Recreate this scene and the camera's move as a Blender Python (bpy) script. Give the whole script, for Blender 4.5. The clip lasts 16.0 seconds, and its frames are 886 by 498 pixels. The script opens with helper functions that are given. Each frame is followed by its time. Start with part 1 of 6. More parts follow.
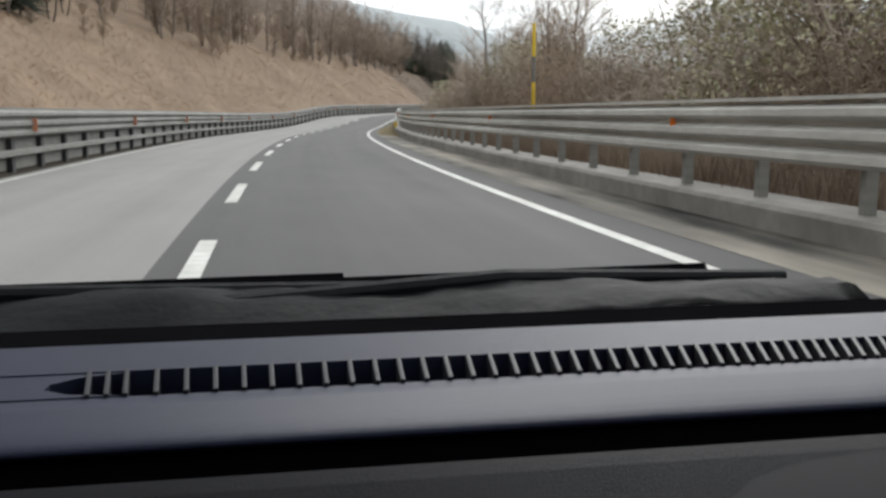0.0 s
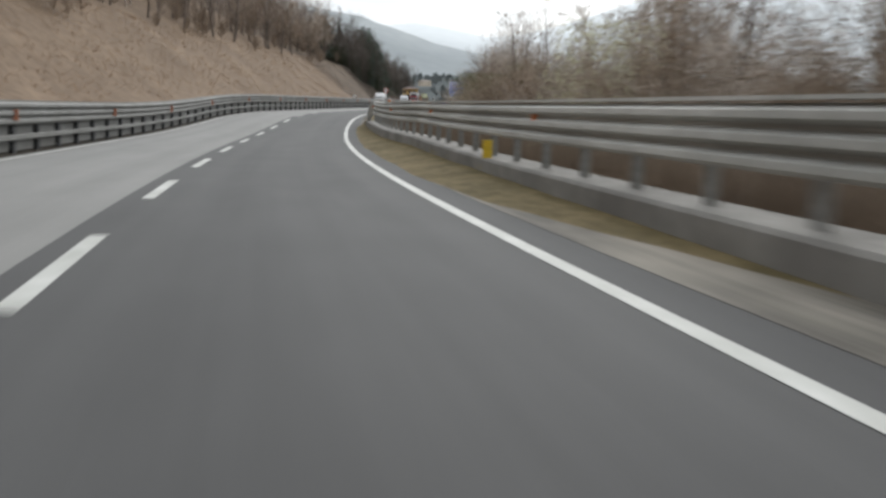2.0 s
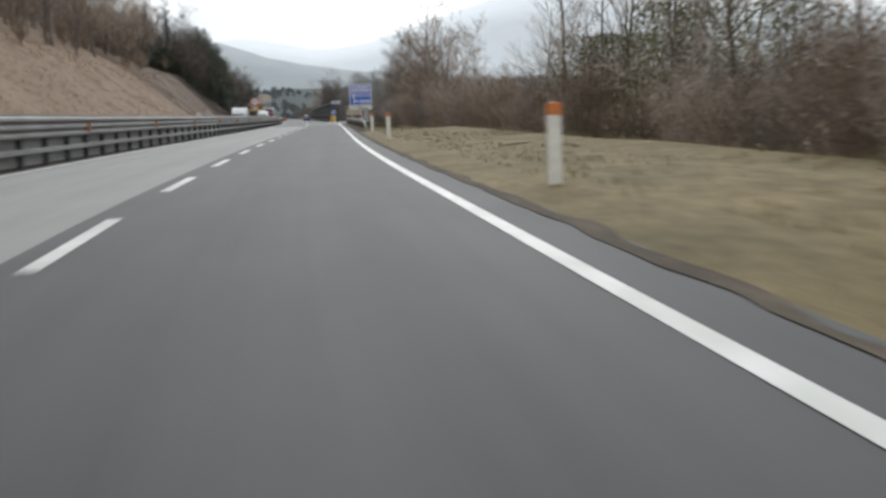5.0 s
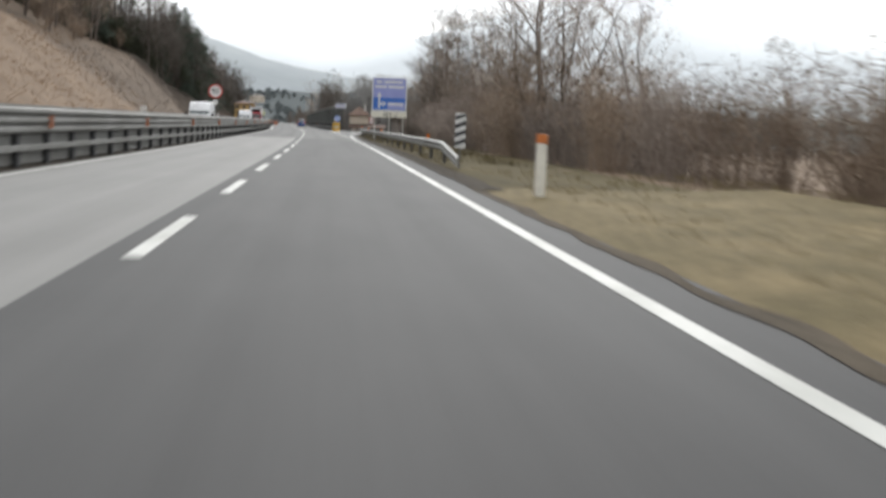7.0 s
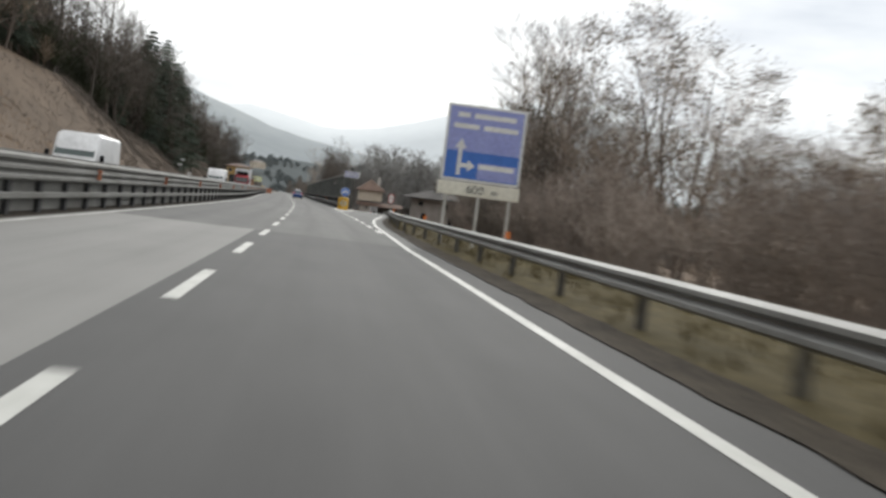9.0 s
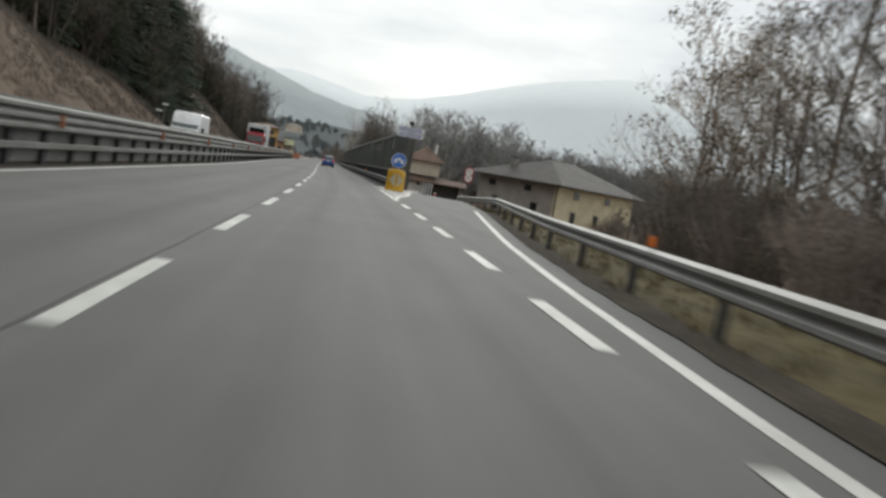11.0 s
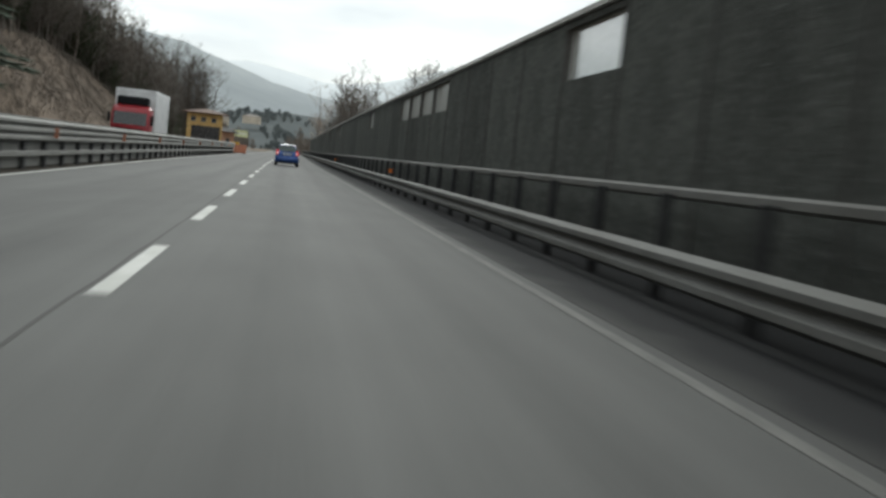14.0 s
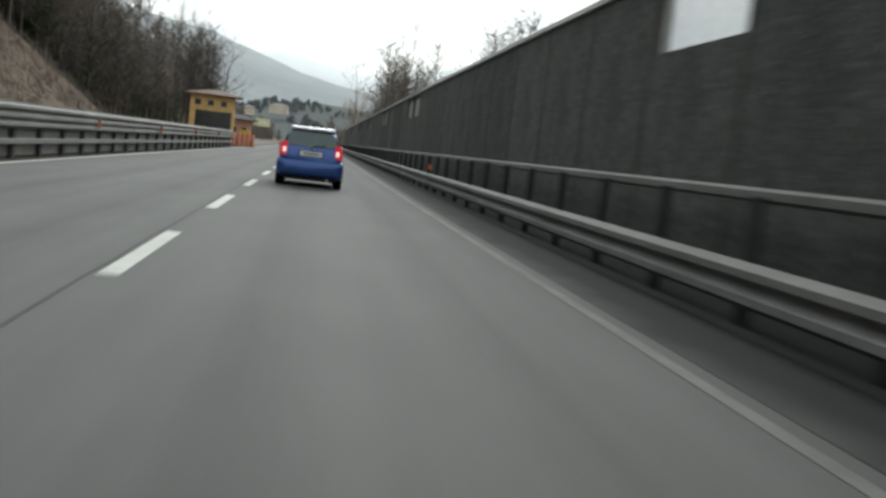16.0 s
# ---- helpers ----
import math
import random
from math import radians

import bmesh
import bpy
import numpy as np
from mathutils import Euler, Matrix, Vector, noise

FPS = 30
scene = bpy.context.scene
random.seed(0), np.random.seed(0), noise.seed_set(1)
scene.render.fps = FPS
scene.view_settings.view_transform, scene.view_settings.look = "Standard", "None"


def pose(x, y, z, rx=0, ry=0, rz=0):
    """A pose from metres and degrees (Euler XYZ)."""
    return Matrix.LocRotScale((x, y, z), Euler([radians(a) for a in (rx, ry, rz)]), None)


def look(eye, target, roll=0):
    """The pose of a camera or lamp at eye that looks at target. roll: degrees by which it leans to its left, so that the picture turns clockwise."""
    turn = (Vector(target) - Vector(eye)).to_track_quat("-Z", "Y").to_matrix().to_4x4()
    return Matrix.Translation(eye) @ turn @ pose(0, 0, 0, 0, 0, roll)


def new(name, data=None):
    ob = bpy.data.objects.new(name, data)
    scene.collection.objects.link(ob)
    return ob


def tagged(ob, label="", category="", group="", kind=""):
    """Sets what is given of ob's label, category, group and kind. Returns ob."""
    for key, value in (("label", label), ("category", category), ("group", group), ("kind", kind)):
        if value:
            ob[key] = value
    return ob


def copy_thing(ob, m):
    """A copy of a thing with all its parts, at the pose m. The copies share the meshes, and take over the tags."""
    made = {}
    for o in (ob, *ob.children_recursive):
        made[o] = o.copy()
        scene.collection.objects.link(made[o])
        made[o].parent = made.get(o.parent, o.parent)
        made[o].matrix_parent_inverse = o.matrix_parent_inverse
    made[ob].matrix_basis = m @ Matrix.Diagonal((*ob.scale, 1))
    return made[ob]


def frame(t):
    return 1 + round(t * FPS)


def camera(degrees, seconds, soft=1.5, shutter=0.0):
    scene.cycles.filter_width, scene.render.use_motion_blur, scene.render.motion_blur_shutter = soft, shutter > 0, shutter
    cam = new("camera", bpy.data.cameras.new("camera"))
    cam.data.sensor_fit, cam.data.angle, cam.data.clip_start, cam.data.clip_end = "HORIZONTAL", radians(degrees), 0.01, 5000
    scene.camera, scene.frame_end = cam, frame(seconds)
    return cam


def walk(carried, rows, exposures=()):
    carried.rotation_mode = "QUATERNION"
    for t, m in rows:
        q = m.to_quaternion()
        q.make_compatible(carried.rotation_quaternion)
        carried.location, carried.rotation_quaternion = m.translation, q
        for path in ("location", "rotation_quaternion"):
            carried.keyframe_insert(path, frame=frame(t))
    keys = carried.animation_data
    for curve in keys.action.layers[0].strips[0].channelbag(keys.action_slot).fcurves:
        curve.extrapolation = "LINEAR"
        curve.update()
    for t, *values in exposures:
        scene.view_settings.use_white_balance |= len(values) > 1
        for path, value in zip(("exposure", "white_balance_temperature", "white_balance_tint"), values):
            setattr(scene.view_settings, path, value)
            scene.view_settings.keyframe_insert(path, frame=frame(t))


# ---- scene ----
cam = camera(48, 16.0, soft=2.9, shutter=0.5)
PATH = [
    (0, pose(8.241, -0.467, 1.468, 81.67, 0.07, -6.20)),
    (0.034, pose(8.241, -0.467, 1.468, 81.67, 0.07, -6.20)),
    (0.5, pose(7.562, 10.762, 1.358, 81.41, 0.46, -8.75)),
    (1, pose(7.295, 21.988, 1.248, 82.02, -0.15, -9.62)),
    (1.5, pose(7.351, 33.176, 1.137, 82.04, -0.94, -10.53)),
    (2, pose(7.536, 44.336, 1.011, 81.61, -1.39, -11.66)),
    (2.5, pose(7.905, 55.440, 0.866, 82.18, -0.62, -12.47)),
    (3, pose(8.347, 66.430, 0.720, 81.67, -0.96, -14.40)),
    (3.5, pose(9.105, 77.341, 0.618, 81.49, -0.60, -15.71)),
    (4, pose(10.171, 88.147, 0.577, 81.78, 0.20, -16.95)),
    (4.5, pose(11.508, 98.897, 0.717, 82.60, 1.10, -18.28)),
    (5, pose(13.253, 109.599, 1.007, 82.22, 1.80, -21.09)),
    (5.5, pose(15.522, 120.272, 1.153, 80.84, 2.12, -23.35)),
    (6, pose(18.032, 131.011, 1.153, 82.29, -3.05, -22.78)),
    (6.5, pose(20.629, 141.755, 1.153, 81.58, -1.47, -21.14)),
    (7, pose(23.249, 152.481, 1.153, 83.02, -2.22, -21.44)),
    (7.5, pose(25.866, 163.194, 1.153, 88.34, -3.42, -22.75)),
    (8, pose(28.612, 173.856, 1.153, 88.33, -4.49, -22.93)),
    (8.5, pose(31.373, 184.407, 1.153, 88.09, -6.60, -22.69)),
    (9, pose(34.184, 194.747, 1.153, 87.78, -7.22, -21.47)),
    (9.2, pose(35.251, 198.843, 1.153, 87.66, -7.15, -20.51)),
    (9.5, pose(36.840, 204.930, 1.153, 87.41, -7.28, -19.46)),
    (10, pose(39.459, 214.924, 1.153, 86.85, -8.06, -18.74)),
    (10.5, pose(42.046, 224.902, 1.153, 86.29, -9.13, -18.86)),
    (11, pose(44.601, 235.036, 1.153, 85.96, -10.03, -19.32)),
    (11.3, pose(46.102, 241.195, 1.153, 85.99, -10.28, -19.56)),
    (11.5, pose(47.089, 245.334, 1.153, 86.09, -10.33, -19.71)),
    (12, pose(49.614, 255.772, 1.153, 85.83, -9.18, -19.64)),
    (12.5, pose(52.020, 266.392, 1.153, 85.38, -7.60, -20.20)),
    (13, pose(54.464, 277.164, 1.153, 84.75, -7.02, -20.45)),
    (13.5, pose(56.864, 288.107, 1.153, 84.81, -6.92, -20.95)),
    (14, pose(59.464, 299.165, 1.153, 85.24, -6.10, -21.25)),
    (14.5, pose(62.060, 310.400, 1.153, 84.33, -5.28, -20.66)),
    (15, pose(64.640, 321.800, 1.153, 84.70, -6.00, -20.00)),
    (15.5, pose(67.030, 332.600, 1.153, 84.72, -6.20, -19.92)),
    (16, pose(69.150, 342.800, 1.153, 84.68, -6.60, -19.60)),
]
EXPOSURES = [(0, 1.05, 6200, 8), (0.4, 0.9, 6150, 9), (3, 0.78, 6100, 9), (5.5, 0.78, 6050, 9), (7, 1.0, 6200, 10), (8, 0.95, 6300, 9), (9, 0.75, 6300, 9), (11.5, 0.5, 6300, 6), (13, 0.48, 6300, 5), (14, 0.62, 6150, 4), (15, 0.75, 6150, 4), (16, 0.82, 6150, 4)]
walk(cam, PATH, EXPOSURES)

# ---- world and sun: a bright overcast sky ----
world = bpy.data.worlds.new("overcast")
scene.world = world
world.use_nodes = True
wn, wl = world.node_tree.nodes, world.node_tree.links
wn.clear()
w_out = wn.new("ShaderNodeOutputWorld")
w_sky = wn.new("ShaderNodeTexSky")
w_sky.sky_type = "NISHITA"
w_sky.sun_disc = False
w_sky.sun_elevation, w_sky.sun_rotation = radians(28), radians(25)
w_bg = wn.new("ShaderNodeBackground")
w_bg.inputs["Strength"].default_value = 0.06
w_cloud = wn.new("ShaderNodeBackground")
w_cloud.inputs["Strength"].default_value = 0.97
w_coord = wn.new("ShaderNodeTexCoord")
w_map = wn.new("ShaderNodeMapping")
w_map.inputs["Scale"].default_value = (1.2, 1.2, 4.5)
w_noise = wn.new("ShaderNodeTexNoise")
w_noise.inputs["Scale"].default_value = 2.2
w_noise.inputs["Detail"].default_value = 5.0
w_noise.inputs["Roughness"].default_value = 0.5
w_ramp = wn.new("ShaderNodeValToRGB")
w_ramp.color_ramp.elements[0].position = 0.3
w_ramp.color_ramp.elements[0].color = (0.44, 0.465, 0.5, 1)
w_ramp.color_ramp.elements[1].position = 0.7
w_ramp.color_ramp.elements[1].color = (1.0, 0.97, 0.91, 1)
w_mix = wn.new("ShaderNodeMixShader")
w_mix.inputs[0].default_value = 0.9
wl.new(w_coord.outputs["Generated"], w_map.inputs["Vector"])
wl.new(w_map.outputs["Vector"], w_noise.inputs["Vector"])
wl.new(w_noise.outputs["Fac"], w_ramp.inputs["Fac"])
wl.new(w_ramp.outputs["Color"], w_cloud.inputs["Color"])
wl.new(w_sky.outputs["Color"], w_bg.inputs["Color"])
wl.new(w_bg.outputs["Background"], w_mix.inputs[1])
wl.new(w_cloud.outputs["Background"], w_mix.inputs[2])
wl.new(w_mix.outputs["Shader"], w_out.inputs["Surface"])

sun_data = bpy.data.lights.new("sun", "SUN")
sun_data.energy, sun_data.angle, sun_data.color = 1.5, radians(35), (1.0, 0.96, 0.9)
sun = new("sun", sun_data)
sun.matrix_world = look((80, 100, 60), (80 - 42, 100 - 90, 60 - 53))


# ---- materials ----
def material(name, color, rough=0.7, metal=0.0, second=None, scale=8.0, spread=0.5, fine=None, bump=0.0, bump_scale=60.0, spec=0.4, random_value=0.0, stretch=None):
    """A surface with two scales of noise in its colour, and fine relief."""
    m = bpy.data.materials.new(name)
    m.use_nodes = True
    n, l = m.node_tree.nodes, m.node_tree.links
    b = n["Principled BSDF"]
    b.inputs["Roughness"].default_value, b.inputs["Metallic"].default_value = rough, metal
    b.inputs["Specular IOR Level"].default_value = spec
    second = second or tuple(c * 0.7 for c in color)
    fine = fine or tuple(c * 0.85 for c in color)
    coord = n.new("ShaderNodeTexCoord")
    place = n.new("ShaderNodeMapping")
    place.inputs["Scale"].default_value = stretch or (1, 1, 1)
    l.new(coord.outputs["Object"], place.inputs["Vector"])
    big, small = n.new("ShaderNodeTexNoise"), n.new("ShaderNodeTexNoise")
    for t, sc, d in ((big, scale * 0.12, 4.0), (small, scale, 6.0)):
        t.inputs["Scale"].default_value, t.inputs["Detail"].default_value = sc, d
        l.new(place.outputs["Vector"], t.inputs["Vector"])
    r1, r2 = n.new("ShaderNodeValToRGB"), n.new("ShaderNodeValToRGB")
    r1.color_ramp.elements[0].position, r1.color_ramp.elements[1].position = 0.5 - spread * 0.35, 0.5 + spread * 0.35
    r1.color_ramp.elements[0].color, r1.color_ramp.elements[1].color = (*second, 1), (*color, 1)
    r2.color_ramp.elements[0].position, r2.color_ramp.elements[1].position = 0.38, 0.62
    r2.color_ramp.elements[0].color, r2.color_ramp.elements[1].color = (*[min(1, f / max(c, 1e-3)) for f, c in zip(fine, color)], 1), (1, 1, 1, 1)
    l.new(big.outputs["Fac"], r1.inputs["Fac"])
    l.new(small.outputs["Fac"], r2.inputs["Fac"])
    mul = n.new("ShaderNodeMix")
    mul.data_type, mul.blend_type = "RGBA", "MULTIPLY"
    mul.inputs[0].default_value = 1.0
    l.new(r1.outputs["Color"], mul.inputs[6])
    l.new(r2.outputs["Color"], mul.inputs[7])
    last = mul.outputs[2]
    if random_value:
        info, hsv, rng = n.new("ShaderNodeObjectInfo"), n.new("ShaderNodeHueSaturation"), n.new("ShaderNodeMapRange")
        rng.inputs["To Min"].default_value, rng.inputs["To Max"].default_value = 1 - random_value, 1 + random_value
        l.new(info.outputs["Random"], rng.inputs["Value"])
        l.new(rng.outputs["Result"], hsv.inputs["Value"])
        l.new(last, hsv.inputs["Color"])
        last = hsv.outputs["Color"]
    l.new(last, b.inputs["Base Color"])
    if bump:
        rough_noise, bp = n.new("ShaderNodeTexNoise"), n.new("ShaderNodeBump")
        rough_noise.inputs["Scale"].default_value, rough_noise.inputs["Detail"].default_value = bump_scale, 4.0
        l.new(place.outputs["Vector"], rough_noise.inputs["Vector"])
        bp.inputs["Strength"].default_value, bp.inputs["Distance"].default_value = bump, 0.02
        l.new(rough_noise.outputs["Fac"], bp.inputs["Height"])
        l.new(bp.outputs["Normal"], b.inputs["Normal"])
    return m


def glowing(name, color, strength):
    m = material(name, color, 0.3)
    b = m.node_tree.nodes["Principled BSDF"]
    b.inputs["Emission Color"].default_value, b.inputs["Emission Strength"].default_value = (*color, 1), strength
    return m


def road_material(name, color, track=0.16, streak=0.12, rough=0.85):
    """Paving by lane coordinates: long streaks, darker wheel tracks, fine grain."""
    m = bpy.data.materials.new(name)
    m.use_nodes = True
    n, l = m.node_tree.nodes, m.node_tree.links
    b = n["Principled BSDF"]
    b.inputs["Roughness"].default_value, b.inputs["Specular IOR Level"].default_value = rough, 0.22
    uv, sep = n.new("ShaderNodeUVMap"), n.new("ShaderNodeSeparateXYZ")
    uv.uv_map = "lane"
    l.new(uv.outputs["UV"], sep.inputs["Vector"])

    def op(kind, a, c=None, clamp=False):
        q = n.new("ShaderNodeMath")
        q.operation, q.use_clamp = kind, clamp
        for slot, v in ((0, a), (1, c)):
            if v is None:
                continue
            if isinstance(v, (int, float)):
                q.inputs[slot].default_value = v
            else:
                l.new(v, q.inputs[slot])
        return q.outputs[0]

    def cloud(sx, sy, detail):
        mp, t = n.new("ShaderNodeMapping"), n.new("ShaderNodeTexNoise")
        mp.inputs["Scale"].default_value = (sx, sy, 1)
        l.new(uv.outputs["UV"], mp.inputs["Vector"])
        l.new(mp.outputs["Vector"], t.inputs["Vector"])
        t.inputs["Scale"].default_value, t.inputs["Detail"].default_value = 1.0, detail
        return t.outputs["Fac"]

    side = op("ABSOLUTE", op("SUBTRACT", op("ABSOLUTE", sep.outputs["X"]), 1.95))
    band = op("SUBTRACT", 1.0, op("DIVIDE", op("ABSOLUTE", op("SUBTRACT", side, 0.8)), 0.5), True)
    long_streak, patch, grain = cloud(2.6, 0.05, 4.0), cloud(0.35, 0.06, 3.0), cloud(40, 30, 5.0)
    value = op("SUBTRACT", 1.0, op("MULTIPLY", op("MULTIPLY", band, track), op("MULTIPLY", patch, 2.0)))
    value = op("ADD", value, op("MULTIPLY", op("SUBTRACT", long_streak, 0.5), streak * 4))
    value = op("ADD", value, op("MULTIPLY", op("SUBTRACT", patch, 0.5), streak * 5))
    value = op("ADD", value, op("MULTIPLY", op("SUBTRACT", cloud(1.1, 0.35, 4.0), 0.5), streak * 4))
    value = op("ADD", value, op("MULTIPLY", op("SUBTRACT", grain, 0.5), 0.35))
    mul = n.new("ShaderNodeVectorMath")
    mul.operation = "SCALE"
    mul.inputs[0].default_value = color
    l.new(value, mul.inputs["Scale"])
    l.new(mul.outputs["Vector"], b.inputs["Base Color"])
    bp = n.new("ShaderNodeBump")
    bp.inputs["Strength"].default_value, bp.inputs["Distance"].default_value = 0.2, 0.01
    l.new(grain, bp.inputs["Height"])
    l.new(bp.outputs["Normal"], b.inputs["Normal"])
    return m


ASPHALT = road_material("dark_asphalt", (0.06, 0.059, 0.058), 0.1, 0.1)
ASPHALT_GREY = road_material("grey_asphalt", (0.09, 0.089, 0.085), 0.2, 0.1)
CONCRETE_ROAD = road_material("pale_concrete_road", (0.19, 0.186, 0.176), 0.08, 0.06)
TAR = road_material("tar_seam", (0.062, 0.061, 0.058), 0.0, 0.1, 0.95)
GRIT = road_material("dusty_grit_with_rail_shade", (0.085, 0.083, 0.077), 0.0, 0.1, 0.95)
# Grit colour mixes to near-black outwards, painting the shade below the guard rail.
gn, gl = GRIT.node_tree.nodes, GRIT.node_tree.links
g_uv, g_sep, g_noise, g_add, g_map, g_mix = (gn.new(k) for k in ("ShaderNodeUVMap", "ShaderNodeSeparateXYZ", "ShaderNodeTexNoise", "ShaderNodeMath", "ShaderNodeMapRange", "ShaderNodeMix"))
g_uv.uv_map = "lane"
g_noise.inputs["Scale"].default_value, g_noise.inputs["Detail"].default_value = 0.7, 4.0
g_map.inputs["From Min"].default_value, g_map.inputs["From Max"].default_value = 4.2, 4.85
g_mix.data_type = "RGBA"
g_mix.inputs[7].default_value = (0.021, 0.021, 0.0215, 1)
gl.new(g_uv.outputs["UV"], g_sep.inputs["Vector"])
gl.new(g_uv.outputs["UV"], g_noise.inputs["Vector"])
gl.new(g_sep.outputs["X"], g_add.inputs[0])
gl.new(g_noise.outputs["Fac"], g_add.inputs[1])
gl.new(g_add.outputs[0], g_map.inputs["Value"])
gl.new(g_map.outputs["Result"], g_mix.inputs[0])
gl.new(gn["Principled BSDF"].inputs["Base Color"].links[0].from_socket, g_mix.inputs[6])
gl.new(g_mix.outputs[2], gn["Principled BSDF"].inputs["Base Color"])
PAINT = material("worn_white_road_paint", (0.5, 0.5, 0.47), 0.7, second=(0.36, 0.36, 0.33), fine=(0.4, 0.4, 0.37), scale=6)
GUTTER = road_material("gritty_gutter", (0.13, 0.118, 0.098), 0.0, 0.75)
STEEL = material("weathered_galvanized_steel", (0.21, 0.21, 0.198), 0.75, 0.1, second=(0.145, 0.142, 0.13), fine=(0.175, 0.174, 0.163), scale=4, stretch=(1, 1, 3), spec=0.2)
STEEL_NEW = material("bright_galvanized_steel", (0.62, 0.61, 0.57), 0.6, 0.2, second=(0.45, 0.443, 0.41), fine=(0.53, 0.522, 0.487), scale=3, stretch=(1, 1, 3), spec=0.3)
STEEL_MID = material("dull_galvanized_steel", (0.31, 0.31, 0.295), 0.65, 0.15, second=(0.22, 0.218, 0.205), fine=(0.26, 0.258, 0.245), scale=4, stretch=(1, 1, 3), spec=0.25)
STEEL_DARK = material("dirty_steel_post", (0.1, 0.097, 0.09), 0.7, 0.1, second=(0.06, 0.057, 0.052), scale=6)
CONCRETE = material("stained_concrete", (0.27, 0.258, 0.235), 0.9, second=(0.17, 0.16, 0.145), fine=(0.22, 0.21, 0.19), scale=4, bump=0.4)
GRASS_OLIVE = material("dull_olive_winter_grass", (0.13, 0.105, 0.052), 0.95, second=(0.07, 0.059, 0.031), fine=(0.09, 0.073, 0.038), scale=3.0, spread=0.8, bump=0.8, bump_scale=20, spec=0.05)
GRASS = material("dry_winter_grass", (0.235, 0.18, 0.097), 0.95, second=(0.1, 0.083, 0.04), fine=(0.15, 0.117, 0.062), scale=5.0, bump=1.0, bump_scale=25, spread=0.8, spec=0.1)
SOIL = material("brown_slope_soil", (0.235, 0.17, 0.116), 0.95, second=(0.15, 0.108, 0.074), fine=(0.18, 0.13, 0.089), scale=1.2, bump=1.0, bump_scale=6, spread=0.8, spec=0.1)
MUD = material("dark_verge_soil", (0.062, 0.052, 0.04), 0.95, second=(0.036, 0.031, 0.024), fine=(0.048, 0.04, 0.031), scale=2.5, spread=0.8, bump=0.8, spec=0.05)
BARK = material("grey_brown_bark", (0.19, 0.158, 0.136), 0.9, second=(0.115, 0.095, 0.08), scale=6, bump=0.6, random_value=0.25, spec=0.1)
TWIG = material("bare_brown_twigs", (0.47, 0.405, 0.345), 0.9, second=(0.34, 0.29, 0.245), scale=3, random_value=0.3, spec=0.1)
# Darker copy of the twig colour, made so later woods look less lit.
TWIG_GREY = material("shaded_grey_twig_copy", (0.17, 0.147, 0.127), 0.9, second=(0.115, 0.1, 0.086), scale=3, random_value=0.3, spec=0.1)
TWIG_DRY = material("dry_reddish_twigs", (0.34, 0.27, 0.205), 0.9, second=(0.23, 0.18, 0.138), scale=3, random_value=0.3, spec=0.1)
WEED = material("russet_slope_weeds", (0.4, 0.28, 0.18), 0.9, second=(0.27, 0.185, 0.12), scale=3, random_value=0.3, spec=0.1)
SOIL_EDGE = material("brown_soil_edge", (0.13, 0.108, 0.08), 0.95, second=(0.075, 0.063, 0.048), fine=(0.09, 0.075, 0.056), scale=7, spread=0.9, bump=0.8, spec=0.05)
DRY_LEAF = material("withered_tan_leaves", (0.3, 0.24, 0.165), 0.9, second=(0.21, 0.165, 0.115), scale=3, random_value=0.3, spec=0.1)
DULL_GRASS = material("dull_olive_grass_blades", (0.18, 0.148, 0.078), 0.9, second=(0.11, 0.09, 0.048), scale=2, random_value=0.2, spec=0.1)
DRY_GRASS = material("bleached_grass_blades", (0.36, 0.3, 0.18), 0.9, second=(0.26, 0.215, 0.125), scale=2, random_value=0.2, spec=0.1)
IVY = material("olive_evergreen_leaves", (0.24, 0.24, 0.145), 0.8, second=(0.17, 0.172, 0.105), scale=3, random_value=0.3, spec=0.15)
WILLOW = material("pale_olive_willow_leaves", (0.44, 0.42, 0.28), 0.85, second=(0.34, 0.325, 0.215), scale=3, random_value=0.3, spec=0.1)
WITHERED = material("dark_withered_leaf_clumps", (0.2, 0.165, 0.13), 0.9, second=(0.13, 0.11, 0.088), scale=3, random_value=0.3, spec=0.1)
TWIG_BROWN = material("dark_reddish_brown_twigs", (0.33, 0.28, 0.242), 0.9, second=(0.23, 0.195, 0.168), scale=3, random_value=0.3, spec=0.1)
# Hill twigs are coloured paler to imitate the haze over the slope.
TWIG_PALE = material("haze_paled_hill_twigs", (0.55, 0.46, 0.39), 0.9, second=(0.4, 0.335, 0.285), scale=3, random_value=0.3, spec=0.1)
# Valley twigs take the grey of the haze in their base colour.
TWIG_HAZY = material("haze_coloured_valley_twigs", (0.31, 0.3, 0.285), 0.9, second=(0.22, 0.215, 0.205), scale=3, random_value=0.3, spec=0.05)
# Darker copy of the slope soil, imitating lower exposure and less glare farther on.
SOIL_DARK = material("slope_soil_darkened_for_exposure", (0.155, 0.115, 0.082), 0.95, second=(0.1, 0.075, 0.054), fine=(0.12, 0.089, 0.064), scale=1.2, bump=1.0, bump_scale=6, spread=0.8, spec=0.1)
LITTER = material("dark_leaf_litter", (0.1, 0.084, 0.064), 0.95, second=(0.046, 0.04, 0.032), fine=(0.06, 0.051, 0.04), scale=9, spread=0.9, bump=0.8, spec=0.05)
IVY_DARK = material("dark_ivy_leaves", (0.075, 0.085, 0.05), 0.8, second=(0.048, 0.055, 0.034), scale=3, random_value=0.3, spec=0.15)
